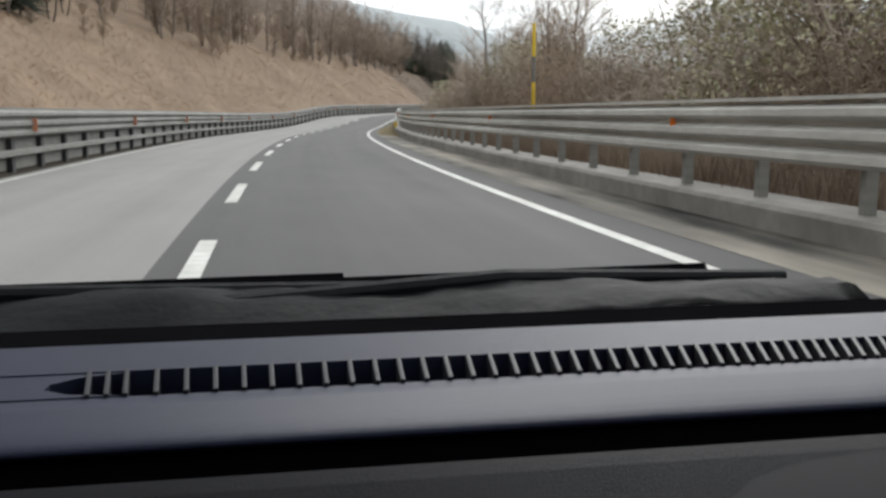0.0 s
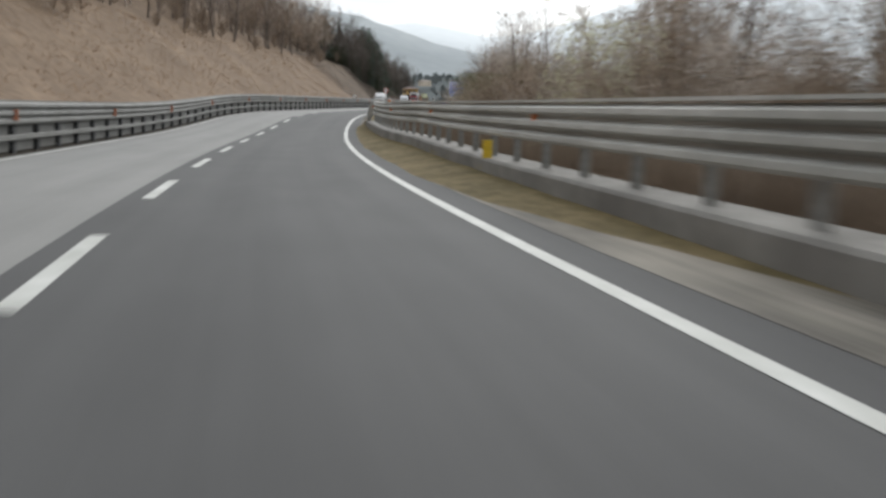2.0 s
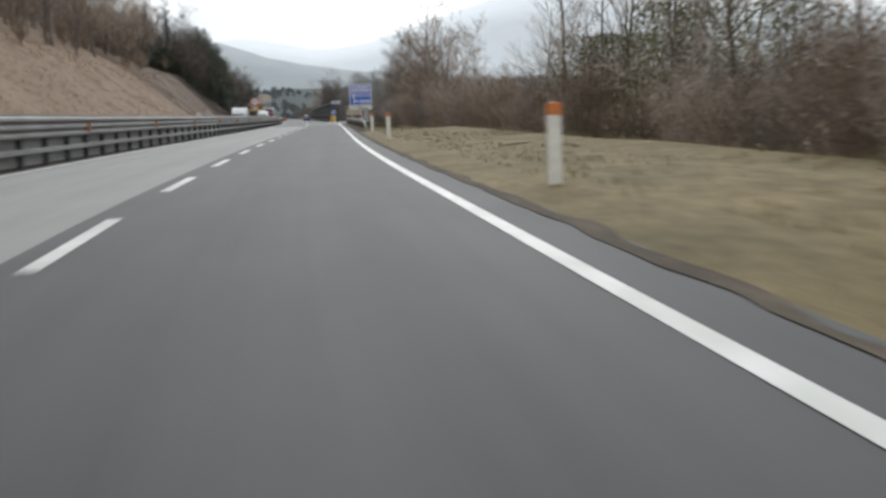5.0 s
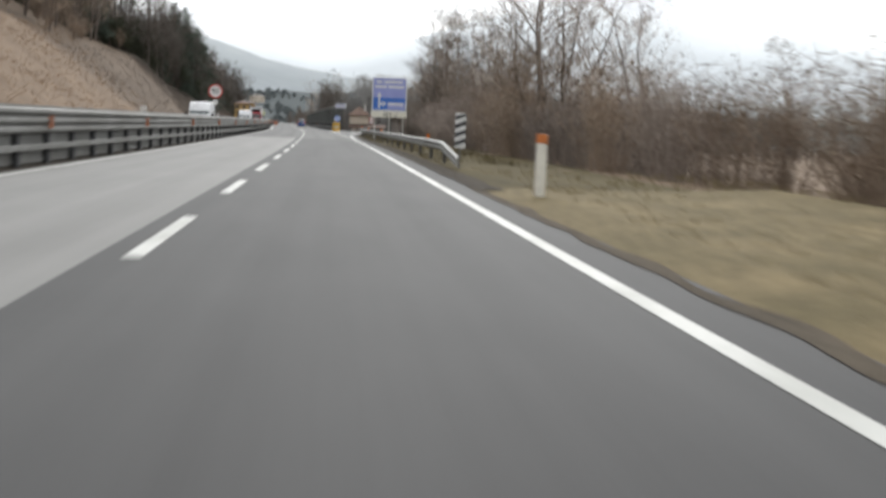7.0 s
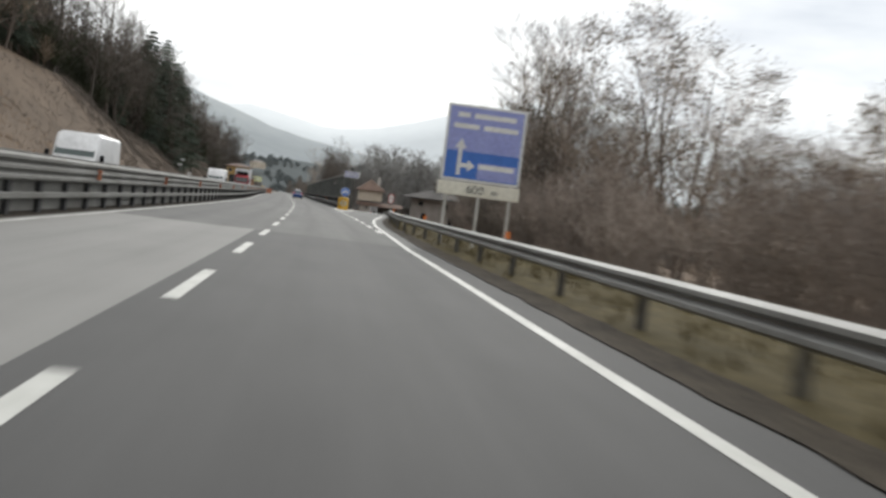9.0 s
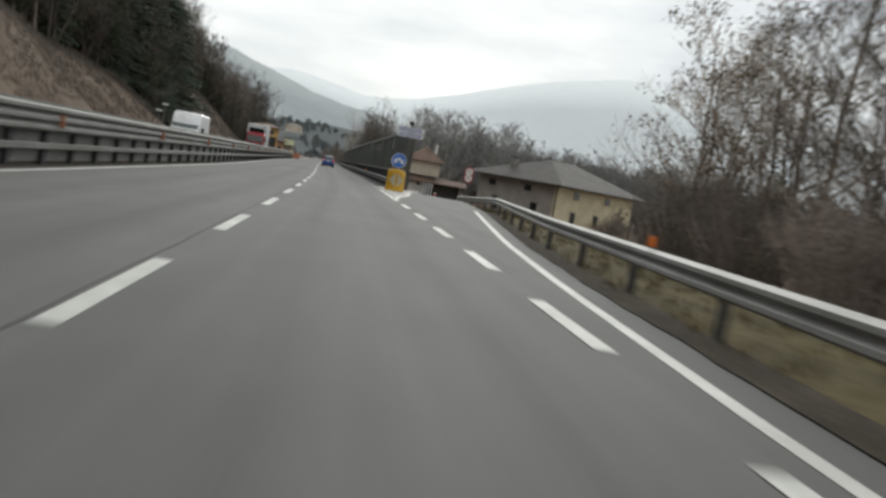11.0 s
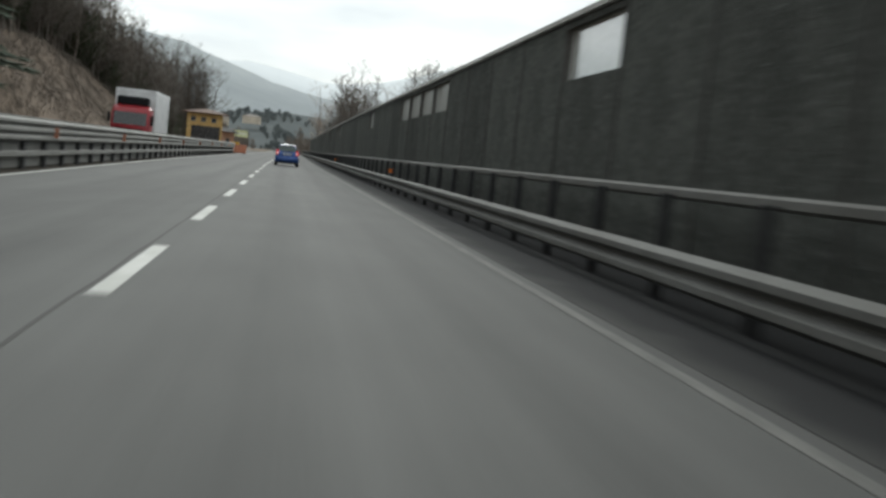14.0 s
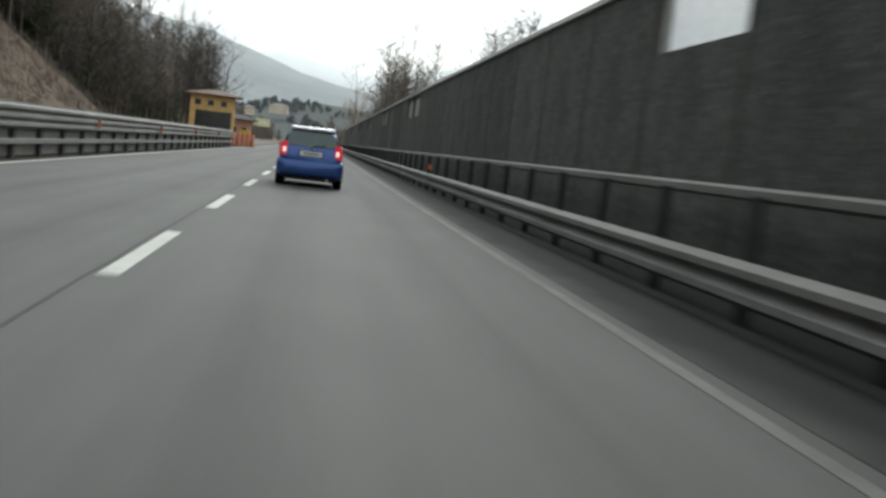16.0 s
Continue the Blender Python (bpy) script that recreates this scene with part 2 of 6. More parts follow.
NEEDLE = material("dark_conifer_needles", (0.1, 0.118, 0.09), 0.85, second=(0.068, 0.083, 0.066), scale=3, random_value=0.25, spec=0.1)
BLUE_CAR = material("blue_car_paint", (0.036, 0.085, 0.27), 0.22, 0.35, second=(0.032, 0.075, 0.24), spec=0.6)
# The blue car's roof is coloured pale to imitate the sky reflected on it.
ROOF_SKY = material("roof_colour_with_sky_sheen", (0.62, 0.66, 0.72), 0.25, 0.3, second=(0.58, 0.62, 0.68))
CAR_GLASS = material("tinted_car_glass", (0.05, 0.078, 0.07), 0.06, 0.0, spec=0.8)
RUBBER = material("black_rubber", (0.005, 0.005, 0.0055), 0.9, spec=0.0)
TRIM = material("dark_plastic_trim", (0.008, 0.0085, 0.01), 0.65, spec=0.2)
LAMP_RED = glowing("red_lamp_lens", (0.5, 0.03, 0.035), 0.28)
LAMP_PINK = glowing("pale_brake_lens", (0.95, 0.62, 0.58), 0.5)
LAMP_WHITE = material("clear_lamp_lens", (0.7, 0.68, 0.66), 0.2)
PAINT_DUSTY = material("dust_covered_road_paint", (0.19, 0.184, 0.17), 0.85, second=(0.105, 0.103, 0.096), fine=(0.12, 0.117, 0.108), scale=5, spread=0.8)
GORE_PAVING = material("pale_worn_gore_paving", (0.5, 0.48, 0.43), 0.9, second=(0.31, 0.3, 0.27), fine=(0.4, 0.385, 0.345), scale=1.5, spread=0.8, bump=0.3)
PAINT_OLD = material("dirty_worn_road_paint", (0.3, 0.293, 0.27), 0.8, second=(0.15, 0.147, 0.137), fine=(0.17, 0.165, 0.155), scale=6, spread=0.8)
COWL_GREY = material("dusty_black_cowl_plastic", (0.011, 0.0125, 0.014), 0.7, second=(0.006, 0.0067, 0.0075), fine=(0.0085, 0.0095, 0.0105), scale=30, spread=0.8, bump=0.1, bump_scale=60, spec=0.15)
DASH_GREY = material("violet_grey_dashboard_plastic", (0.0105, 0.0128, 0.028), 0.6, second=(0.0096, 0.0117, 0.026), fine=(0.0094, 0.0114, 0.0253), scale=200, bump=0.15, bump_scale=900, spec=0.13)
# Same dashboard plastic, coloured darker because the lower face gets less light.
DASH_LOWER = material("shaded_lower_dashboard_plastic", (0.0028, 0.0031, 0.0048), 0.65, fine=(0.0025, 0.0027, 0.0042), scale=200, bump=0.15, bump_scale=900, spec=0.06)
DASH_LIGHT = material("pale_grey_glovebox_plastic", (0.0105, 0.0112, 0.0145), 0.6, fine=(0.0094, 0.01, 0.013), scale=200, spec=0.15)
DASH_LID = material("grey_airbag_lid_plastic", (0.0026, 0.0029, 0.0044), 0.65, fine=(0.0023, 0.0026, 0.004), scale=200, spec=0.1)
PLATE = material("white_plate", (0.78, 0.78, 0.74), 0.4)
BAR_GREY = material("grey_lettering", (0.2, 0.2, 0.21), 0.5)
POST_WHITE = material("white_marker_plastic", (0.82, 0.8, 0.72), 0.5, second=(0.7, 0.68, 0.6))
BAR_DARK = material("dark_lettering", (0.05, 0.05, 0.055), 0.5)
SIGN_BLUE = material("blue_sign_foil", (0.055, 0.165, 0.53), 0.45, second=(0.046, 0.14, 0.46))
SIGN_WHITE = material("white_sign_foil", (0.72, 0.72, 0.7), 0.45, second=(0.64, 0.64, 0.62))
SIGN_RED = material("red_sign_foil", (0.6, 0.06, 0.04), 0.4)
SIGN_CREAM = material("dirty_cream_sign_foil", (0.78, 0.76, 0.66), 0.5, second=(0.66, 0.63, 0.53))
LILAC = material("faded_blue_sign_foil", (0.31, 0.34, 0.62), 0.5, second=(0.26, 0.29, 0.58))
LILAC_PALE = material("bleached_lilac_sign_foil", (0.36, 0.38, 0.6), 0.5)
YELLOW = material("yellow_plastic", (0.6, 0.34, 0.025), 0.5, second=(0.5, 0.28, 0.02))
PALE_YELLOW = material("pale_reflective_foil", (0.85, 0.83, 0.7), 0.4)
ORANGE = material("orange_reflector", (0.85, 0.22, 0.03), 0.4)
ORANGE_CAP = material("dull_orange_plastic_cap", (0.62, 0.2, 0.05), 0.5, second=(0.5, 0.16, 0.045))
ORANGE_OLD = material("faded_orange_reflector", (0.5, 0.2, 0.11), 0.5)
YELLOW_POST = material("yellow_marker_paint", (0.8, 0.55, 0.03), 0.5)
PANEL = material("dark_mossy_concrete_panel", (0.118, 0.122, 0.112), 0.95, second=(0.088, 0.092, 0.084), fine=(0.072, 0.075, 0.068), scale=14, bump=1.0, bump_scale=30, random_value=0.18, spec=0.1)
pn, pl = PANEL.node_tree.nodes, PANEL.node_tree.links
p_spot, p_ramp, p_mix = pn.new("ShaderNodeTexNoise"), pn.new("ShaderNodeValToRGB"), pn.new("ShaderNodeMix")
p_coord = pn.new("ShaderNodeTexCoord")
p_spot.inputs["Scale"].default_value, p_spot.inputs["Detail"].default_value = 11.0, 3.0
p_ramp.color_ramp.elements[0].position, p_ramp.color_ramp.elements[1].position = 0.62, 0.72
p_mix.data_type = "RGBA"
p_mix.inputs[7].default_value = (0.2, 0.205, 0.19, 1)
pl.new(p_coord.outputs["Object"], p_spot.inputs["Vector"])
pl.new(p_spot.outputs["Fac"], p_ramp.inputs["Fac"])
pl.new(p_ramp.outputs["Color"], p_mix.inputs[0])
pl.new(pn["Principled BSDF"].inputs["Base Color"].links[0].from_socket, p_mix.inputs[6])
pl.new(p_mix.outputs[2], pn["Principled BSDF"].inputs["Base Color"])
# Post steel coloured dark to imitate the shade between and below the rails.
POST_SHADED = material("shade_darkened_post_steel", (0.045, 0.046, 0.047), 0.8, second=(0.03, 0.03, 0.031), scale=6, spec=0.2)
PANE = material("milky_acrylic_pane", (0.7, 0.71, 0.68), 0.3, second=(0.6, 0.61, 0.58))
PANE.node_tree.nodes["Principled BSDF"].inputs["Alpha"].default_value = 0.4
SLATE = material("grey_slate_roof", (0.08, 0.072, 0.066), 0.85, second=(0.055, 0.05, 0.046), scale=5, bump=0.5, bump_scale=14)
PLASTER_GREY = material("bare_grey_plaster", (0.36, 0.325, 0.295), 0.9, second=(0.24, 0.215, 0.195), fine=(0.3, 0.27, 0.245), scale=0.8, spread=0.8)
PLASTER_CREAM = material("weathered_cream_plaster", (0.6, 0.53, 0.37), 0.9, second=(0.4, 0.35, 0.24), fine=(0.5, 0.44, 0.3), scale=0.8, spread=0.8)
PLASTER_YELLOW = material("ochre_yellow_plaster", (0.66, 0.44, 0.17), 0.9, second=(0.48, 0.31, 0.12), fine=(0.56, 0.37, 0.14), scale=0.7, spread=0.8)
PLASTER_ROSE = material("faded_rose_plaster", (0.5, 0.3, 0.2), 0.9, second=(0.4, 0.235, 0.16), scale=2)
PLASTER_PALE = material("pale_cream_plaster", (0.6, 0.52, 0.42), 0.9, scale=2)
ROOF_TILE = material("weathered_brown_roof_tiles", (0.2, 0.135, 0.1), 0.85, second=(0.13, 0.09, 0.07), fine=(0.15, 0.1, 0.08), scale=6, bump=0.6, bump_scale=12)
WHITE_WALL = material("white_plaster", (0.75, 0.72, 0.67), 0.9, scale=2)
DARK_PANE = material("dark_window_pane", (0.025, 0.026, 0.028), 0.15, spec=0.7)
PALE_WOOD = material("pale_broken_wood", (0.34, 0.27, 0.18), 0.85, scale=8)
WOOD = material("weathered_brown_wood", (0.18, 0.12, 0.07), 0.85, scale=8)
WHITE_PAINT = material("white_vehicle_paint", (0.78, 0.78, 0.78), 0.3)
RED_PAINT = material("dark_red_cab_paint", (0.35, 0.03, 0.04), 0.3)
CHROME = material("brushed_rim_metal", (0.55, 0.56, 0.57), 0.3, 0.9)
LIME = material("lime_green_billboard_foil", (0.72, 0.75, 0.42), 0.5)
ORANGE_MESH = material("orange_site_fence", (0.58, 0.24, 0.14), 0.7)
# Distance haze is put into these three base colours, paler with range.
HILL_NEAR = material("hillside_in_haze_colour", (0.15, 0.16, 0.158), 1.0, second=(0.11, 0.12, 0.12), fine=(0.125, 0.135, 0.134), scale=0.05, spread=0.8, spec=0.0)
HILL_MID = material("mountain_in_haze_colour", (0.33, 0.35, 0.352), 1.0, second=(0.3, 0.32, 0.325), fine=(0.312, 0.332, 0.338), scale=0.03, spec=0.0)
HILL_FAR = material("far_mountain_in_haze_colour", (0.6, 0.625, 0.635), 1.0, second=(0.575, 0.6, 0.612), fine=(0.585, 0.61, 0.62), scale=0.02, spec=0.0)

# ---- the road's line: distance along it and to its right ----
BENDS = [-14.4, -17.0, -19.6, -21.5, -21.2, -18.5, -14.0, -8.5, -3.0, 1.0, 2.9, 3.2, 3.2, 3.3, 3.7, 3.5, 2.5, 0.7, -0.65, -2.0, -1.0, 0.0, 0.0, 0.0]
ALONG = np.arange(-80.0, 1600.0, 1.0)
bend = np.interp(ALONG, np.arange(0, 461, 20.0), BENDS) * 1e-4
bend += np.interp(ALONG, [20, 40, 60, 80, 95, 110, 125], [0, 4.9, -2.5, -3, -2.1, -43.2, 0]) * 1e-4  # it tightens before the straight
bend[ALONG > 500] = 0
turn = np.cumsum(bend)
turn += -0.23057 - np.interp(125, ALONG, turn)
LINE_X, LINE_Y = np.cumsum(-np.sin(turn)), np.cumsum(np.cos(turn))
LINE_X, LINE_Y = LINE_X + 14.486 - np.interp(125, ALONG, LINE_X), LINE_Y + 123.845 - np.interp(125, ALONG, LINE_Y)
GRADE = np.cumsum(np.interp(ALONG, [30, 60, 85, 105, 125], [-0.0098, -0.0143, -0.0047, 0.031, 0]))  # the bend lies in a shallow dip
GRADE -= np.interp(130, ALONG, GRADE)
LANE = 3.77  # width of the right-hand lane
DASH_START = 5.98


def heading(s):
    return float(np.interp(s, ALONG, turn))


def at(s, d, z=0.0):
    """The place s metres along the lane line, d metres to its right."""
    h = heading(s)
    return Vector((float(np.interp(s, ALONG, LINE_X)) + d * math.cos(h), float(np.interp(s, ALONG, LINE_Y)) + d * math.sin(h), z + float(np.interp(s, ALONG, GRADE))))


def stand(s, d, z=0.0, yaw=0.0):
    """A pose on the ground there, its y axis along the road; yaw turns it to the left."""
    return Matrix.Translation(at(s, d, z)) @ Matrix.Rotation(heading(s) + radians(yaw), 4, "Z")


def table(pairs):
    xs, ys = [a for a, b in pairs], [b for a, b in pairs]
    return lambda s: float(np.interp(s, xs, ys))


def part(name, bm, mat, parent=None, label="", smooth=False, kind=""):
    me = bpy.data.meshes.new(name)
    bm.normal_update()
    bm.to_mesh(me)
    bm.free()
    me.materials.append(mat)
    if smooth:
        me.polygons.foreach_set("use_smooth", [True] * len(me.polygons))
    ob = new(name, me)
    ob.parent = parent
    if label or kind:
        tagged(ob, label=label, kind=kind)
    return ob


def piece(name, mesh, parent, m):
    ob = new(name, mesh)
    ob.parent = parent
    ob.matrix_basis = m
    return ob


def thing(name, label, category, group="", kind="", m=None):
    ob = new(name)
    ob.empty_display_size = 0.2
    if m is not None:
        ob.matrix_basis = m
    return tagged(ob, label, category, group, kind)


def box(bm, x0, x1, y0, y1, z0, z1, bevel=0.0):
    made = bmesh.ops.create_cube(bm, size=1.0)["verts"]
    for v in made:
        v.co = Vector(((x0 + x1) / 2 + v.co.x * (x1 - x0), (y0 + y1) / 2 + v.co.y * (y1 - y0), (z0 + z1) / 2 + v.co.z * (z1 - z0)))
    if bevel:
        edges = list({e for v in made for e in v.link_edges})
        bmesh.ops.bevel(bm, geom=edges, offset=bevel, segments=2, affect="EDGES", profile=0.6)
    return bm


def boxed(x0, x1, y0, y1, z0, z1, bevel=0.0):
    return box(bmesh.new(), x0, x1, y0, y1, z0, z1, bevel)


def rod(bm, a, b, r0, r1=None, sides=8):
    a, b = Vector(a), Vector(b)
    r1 = r0 if r1 is None else r1
    axis = (b - a).normalized()
    side = axis.orthogonal().normalized()
    other = axis.cross(side)
    rings = []
    for c, r in ((a, r0), (b, r1)):
        rings.append([bm.verts.new(c + (side * math.cos(u) + other * math.sin(u)) * r) for u in [2 * math.pi * k / sides for k in range(sides)]])
    for k in range(sides):
        bm.faces.new((rings[0][k], rings[0][(k + 1) % sides], rings[1][(k + 1) % sides], rings[1][k]))
    bm.faces.new(rings[0][::-1])
    bm.faces.new(rings[1])
    return bm


def rodded(a, b, r0, r1=None, sides=8):
    return rod(bmesh.new(), a, b, r0, r1, sides)


def disc(bm, center, normal, r, thick, sides=32):
    n = Vector(normal).normalized()
    return rod(bm, Vector(center) - n * thick / 2, Vector(center) + n * thick / 2, r, r, sides)


def polygon(bm, points, y0, y1):
    """A flat shape in x and z, from y0 (towards the viewer) to y1."""
    front, back = [bm.verts.new((x, y0, z)) for x, z in points], [bm.verts.new((x, y1, z)) for x, z in points]
    bm.faces.new(front)
    bm.faces.new(back[::-1])
    n = len(points)
    for k in range(n):
        bm.faces.new((front[(k + 1) % n], front[k], back[k], back[(k + 1) % n]))
    bmesh.ops.recalc_face_normals(bm, faces=bm.faces)
    return bm


def sweep(profile, s0, s1, step, d=0.0, z=0.0, closed=True):
    """A section (offset to the right, height) drawn along the road."""
    d = d if callable(d) else (lambda s, c=d: c)
    z = z if callable(z) else (lambda s, c=z: c)
    bm = bmesh.new()
    count = max(1, round((s1 - s0) / step))
    rings = []
    for k in range(count + 1):
        s = s0 + (s1 - s0) * k / count
        rings.append([bm.verts.new(at(s, d(s) + a, z(s) + b)) for a, b in profile])
    n = len(profile)
    for r0, r1 in zip(rings, rings[1:]):
        for k in range(n if closed else n - 1):
            bm.faces.new((r0[k], r0[(k + 1) % n], r1[(k + 1) % n], r1[k]))
    if closed:
        bm.faces.new(rings[0])
        bm.faces.new(rings[-1][::-1])
    bmesh.ops.recalc_face_normals(bm, faces=bm.faces)
    return bm


def strip(s0, s1, left, right, z, step=3.0, depth=0.0):
    """A flat strip of paving between two offsets that may change along the way."""
    left = left if callable(left) else (lambda s, c=left: c)
    right = right if callable(right) else (lambda s, c=right: c)
    z = z if callable(z) else (lambda s, c=z: c)
    bm = bmesh.new()
    count = max(1, round((s1 - s0) / step))
    rows = []
    for k in range(count + 1):
        s = s0 + (s1 - s0) * k / count
        a, b = left(s), right(s)
        rows.append([(bm.verts.new(at(s, a + (b - a) * c / 4, z(s))), (a + (b - a) * c / 4, s)) for c in range(5)])
    lane = bm.loops.layers.uv.new("lane")
    for r0, r1 in zip(rows, rows[1:]):
        for k in range(4):
            corners = (r0[k], r0[k + 1], r1[k + 1], r1[k])
            face = bm.faces.new([v for v, u in corners])
            for loop, (v, u) in zip(face.loops, corners):
                loop[lane].uv = u
    return bm


def ribbon(s0, s1, cols, step=3.0):
    """A sheet along the road through several lines, each given by its offset and height."""
    bm = bmesh.new()
    count = max(1, round((s1 - s0) / step))
    rows = []
    for k in range(count + 1):
        s = s0 + (s1 - s0) * k / count
        rows.append([bm.verts.new(at(s, d(s), z(s))) for d, z in cols])
    for r0, r1 in zip(rows, rows[1:]):
        for k in range(len(cols) - 1):
            bm.faces.new((r0[k], r0[k + 1], r1[k + 1], r1[k]))
    return bm


def lettering(text, size, mat, parent, m, name="lettering"):
    """Raised letters in the built-in font, facing the viewer."""
    cu = bpy.data.curves.new(name, "FONT")
    cu.body, cu.size, cu.align_x, cu.align_y, cu.extrude = text, size, "CENTER", "CENTER", 0.002
    temp = new("temp", cu)
    bpy.context.view_layer.update()
    me = bpy.data.meshes.new_from_object(temp.evaluated_get(bpy.context.evaluated_depsgraph_get()))
    bpy.data.objects.remove(temp)
    bpy.data.curves.remove(cu)
    me.materials.clear()
    me.materials.append(mat)
    ob = new(name, me)
    ob.parent = parent
    ob.matrix_basis = m @ Matrix.Rotation(radians(90), 4, "X")
    return ob


# ---- ground, road and kerbs ----
RAMP_FALL = table([(284, 0), (307, -0.55), (340, -2.2), (370, -3.2), (1000, -3.2)])
EXIT_LINE = table([(225, LANE), (245, 4.2), (253.5, 4.62), (262, 5.25), (273, 6.4), (284, 7.6), (296, 8.5), (307, 9.1), (330, 12.0), (360, 19.0)])
MEDIAN = table([(-60, -4.75), (290, -4.75), (360, -5.3), (600, -5.3)])
LEFT_LINE = table([(-60, -4.15), (290, -4.15), (350, -4.75), (600, -4.75)])
HILL = table([(-300, 0.9), (0, 0.95), (180, 1.0), (300, 0.95), (360, 0.85), (400, 0.75), (450, 0.5), (490, 0.18), (530, 0.0), (3000, 0.0)])
CUT = table([(-300, 13), (265, 13), (300, 8.8), (318, 7), (336, 5), (345, 2.6), (350, 0.3), (366, 0.3), (378, 8), (415, 9), (423, 8.5), (429, 6), (434.5, 3), (439, 1), (445, 0.2), (3000, 0.2)])  # width of the bare cut
STEEP = table([(-300, 0.74), (265, 0.76), (300, 1.0), (440, 1.0), (480, 0.3), (520, 0.0), (3000, 0.0)])
START = table([(46, -0.12), (58, 0.0), (1000, 0.0)])  # the verge sinks under the shoulder where it begins
DROP = table([(-100, 0.0), (98, 0.0), (108, -1.15)])  # the rail dips into the ground at its end
EDGE = table([(46, 4.9), (54, 4.5), (62, 4.32), (78, 4.25), (100, 4.27), (110, 4.34), (300, 4.34)])  # the grass begins here
RISE = table([(-60, 0.0), (43, 0.02), (58, 0.12), (75, 0.25), (95, 0.2), (110, 0.1), (130, 0.0), (600, 0.0)])

BARRIER_D = table([(-60, 5.7), (45, 5.7), (60, 5.75), (75, 5.85), (90, 5.45), (105, 4.95), (110, 4.95)])


def ground_height(s, d):
    """The ground's height; it lies under the paving and climbs the cut slope."""
    if d < -14.5:
        a = -14.5 - d
        lump = noise.noise(Vector((s * 0.05, d * 0.07, 3.0))) * min(a, 8) * 0.22 + noise.noise(Vector((s * 0.2, d * 0.25, 9.0))) * min(a, 4) * 0.12
        c = CUT(s)
        return STEEP(s) * (min(a, c) + lump * 0.7) + HILL(s) * max(min(a, 90) - c, 0) * (0.5 if s < 300 else 0.42) - 0.05
    if d < 8.5:
        fall = RAMP_FALL(s) if d > 5.2 and s > 284 else 0.0
        return -0.15 + (fall if s < 302 or d > 6.6 else 0.0)
    a = d - 8.5
    low = -0.06 * min(a, 40) if s < 250 else -0.06 * min(a, 40) + RAMP_FALL(s) * min(1.0, a / 6 + 0.6)
    return low + 0.25 * noise.noise(Vector((s * 0.06, d * 0.08, 1.0))) * min(a, 6) / 6


def build_ground():
    xs = np.concatenate([[-4500, -2500, -1200, -600, -350, -220], np.arange(-150, 190, 4.0), [220, 300, 450, 700, 1300, 2500, 4500]])
    ys = np.concatenate([[-4500, -1500, -500, -200, -110], np.arange(-80, 560, 4.0), [600, 660, 760, 950, 1300, 2000, 4500]])
    gx, gy = np.meshgrid(xs, ys)
    pts = np.stack([gx.ravel(), gy.ravel()], 1)
    verts = []
    for x, y in pts:
        k = int(np.argmin((LINE_X - x) ** 2 + (LINE_Y - y) ** 2))
        h = turn[k]
        d = math.cos(h) * (x - LINE_X[k]) + math.sin(h) * (y - LINE_Y[k])
        verts.append((x, y, ground_height(float(ALONG[k]), float(d)) + float(GRADE[k])))
    w = len(xs)
    faces = [(r * w + c, r * w + c + 1, (r + 1) * w + c + 1, (r + 1) * w + c) for r in range(len(ys) - 1) for c in range(w - 1)]
    me = bpy.data.meshes.new("ground")
    me.from_pydata(verts, [], faces)
    me.materials.append(SOIL)
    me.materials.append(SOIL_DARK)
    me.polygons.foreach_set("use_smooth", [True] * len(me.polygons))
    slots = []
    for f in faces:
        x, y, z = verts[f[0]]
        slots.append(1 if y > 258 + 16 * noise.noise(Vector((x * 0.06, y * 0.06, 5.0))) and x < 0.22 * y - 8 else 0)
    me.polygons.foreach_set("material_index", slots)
    return tagged(new("ground", me), "brown winter ground rising to a cut slope beside the road", "ground", kind="structure")


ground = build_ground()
road = tagged(part("road", strip(-70, 226, -0.32, 4.5, 0.0), ASPHALT), "dark asphalt lane with worn wheel tracks", "road", kind="structure")
tagged(part("road", strip(-70, 226, -5.6, -0.32, 0.0), CONCRETE_ROAD), "pale concrete fast lane beside the dark lane", "road", kind="structure")
tagged(part("road", strip(226, 300, -5.9, lambda s: EXIT_LINE(s) + 0.55, lambda s: 0.0), ASPHALT_GREY), "grey asphalt lanes widening into an exit lane", "road", kind="structure")
tagged(part("road", strip(300, 1000, -5.9, 4.6, 0.0), ASPHALT_GREY), "grey asphalt lanes beside the dark noise barrier", "road", kind="structure")
tagged(part("road", strip(-70, 545, -13.9, lambda s: -5.6 if s < 226 else -5.9, -0.012), ASPHALT_GREY), "grey asphalt of the oncoming carriageway", "road", kind="structure")
tagged(part("road", strip(300, 372, lambda s: 6.5 + max(0, s - 302) ** 2 * 0.0030, lambda s: EXIT_LINE(s) + 0.6, lambda s: RAMP_FALL(s) + 0.004), ASPHALT_GREY), "grey asphalt exit ramp curving down", "road", kind="structure")
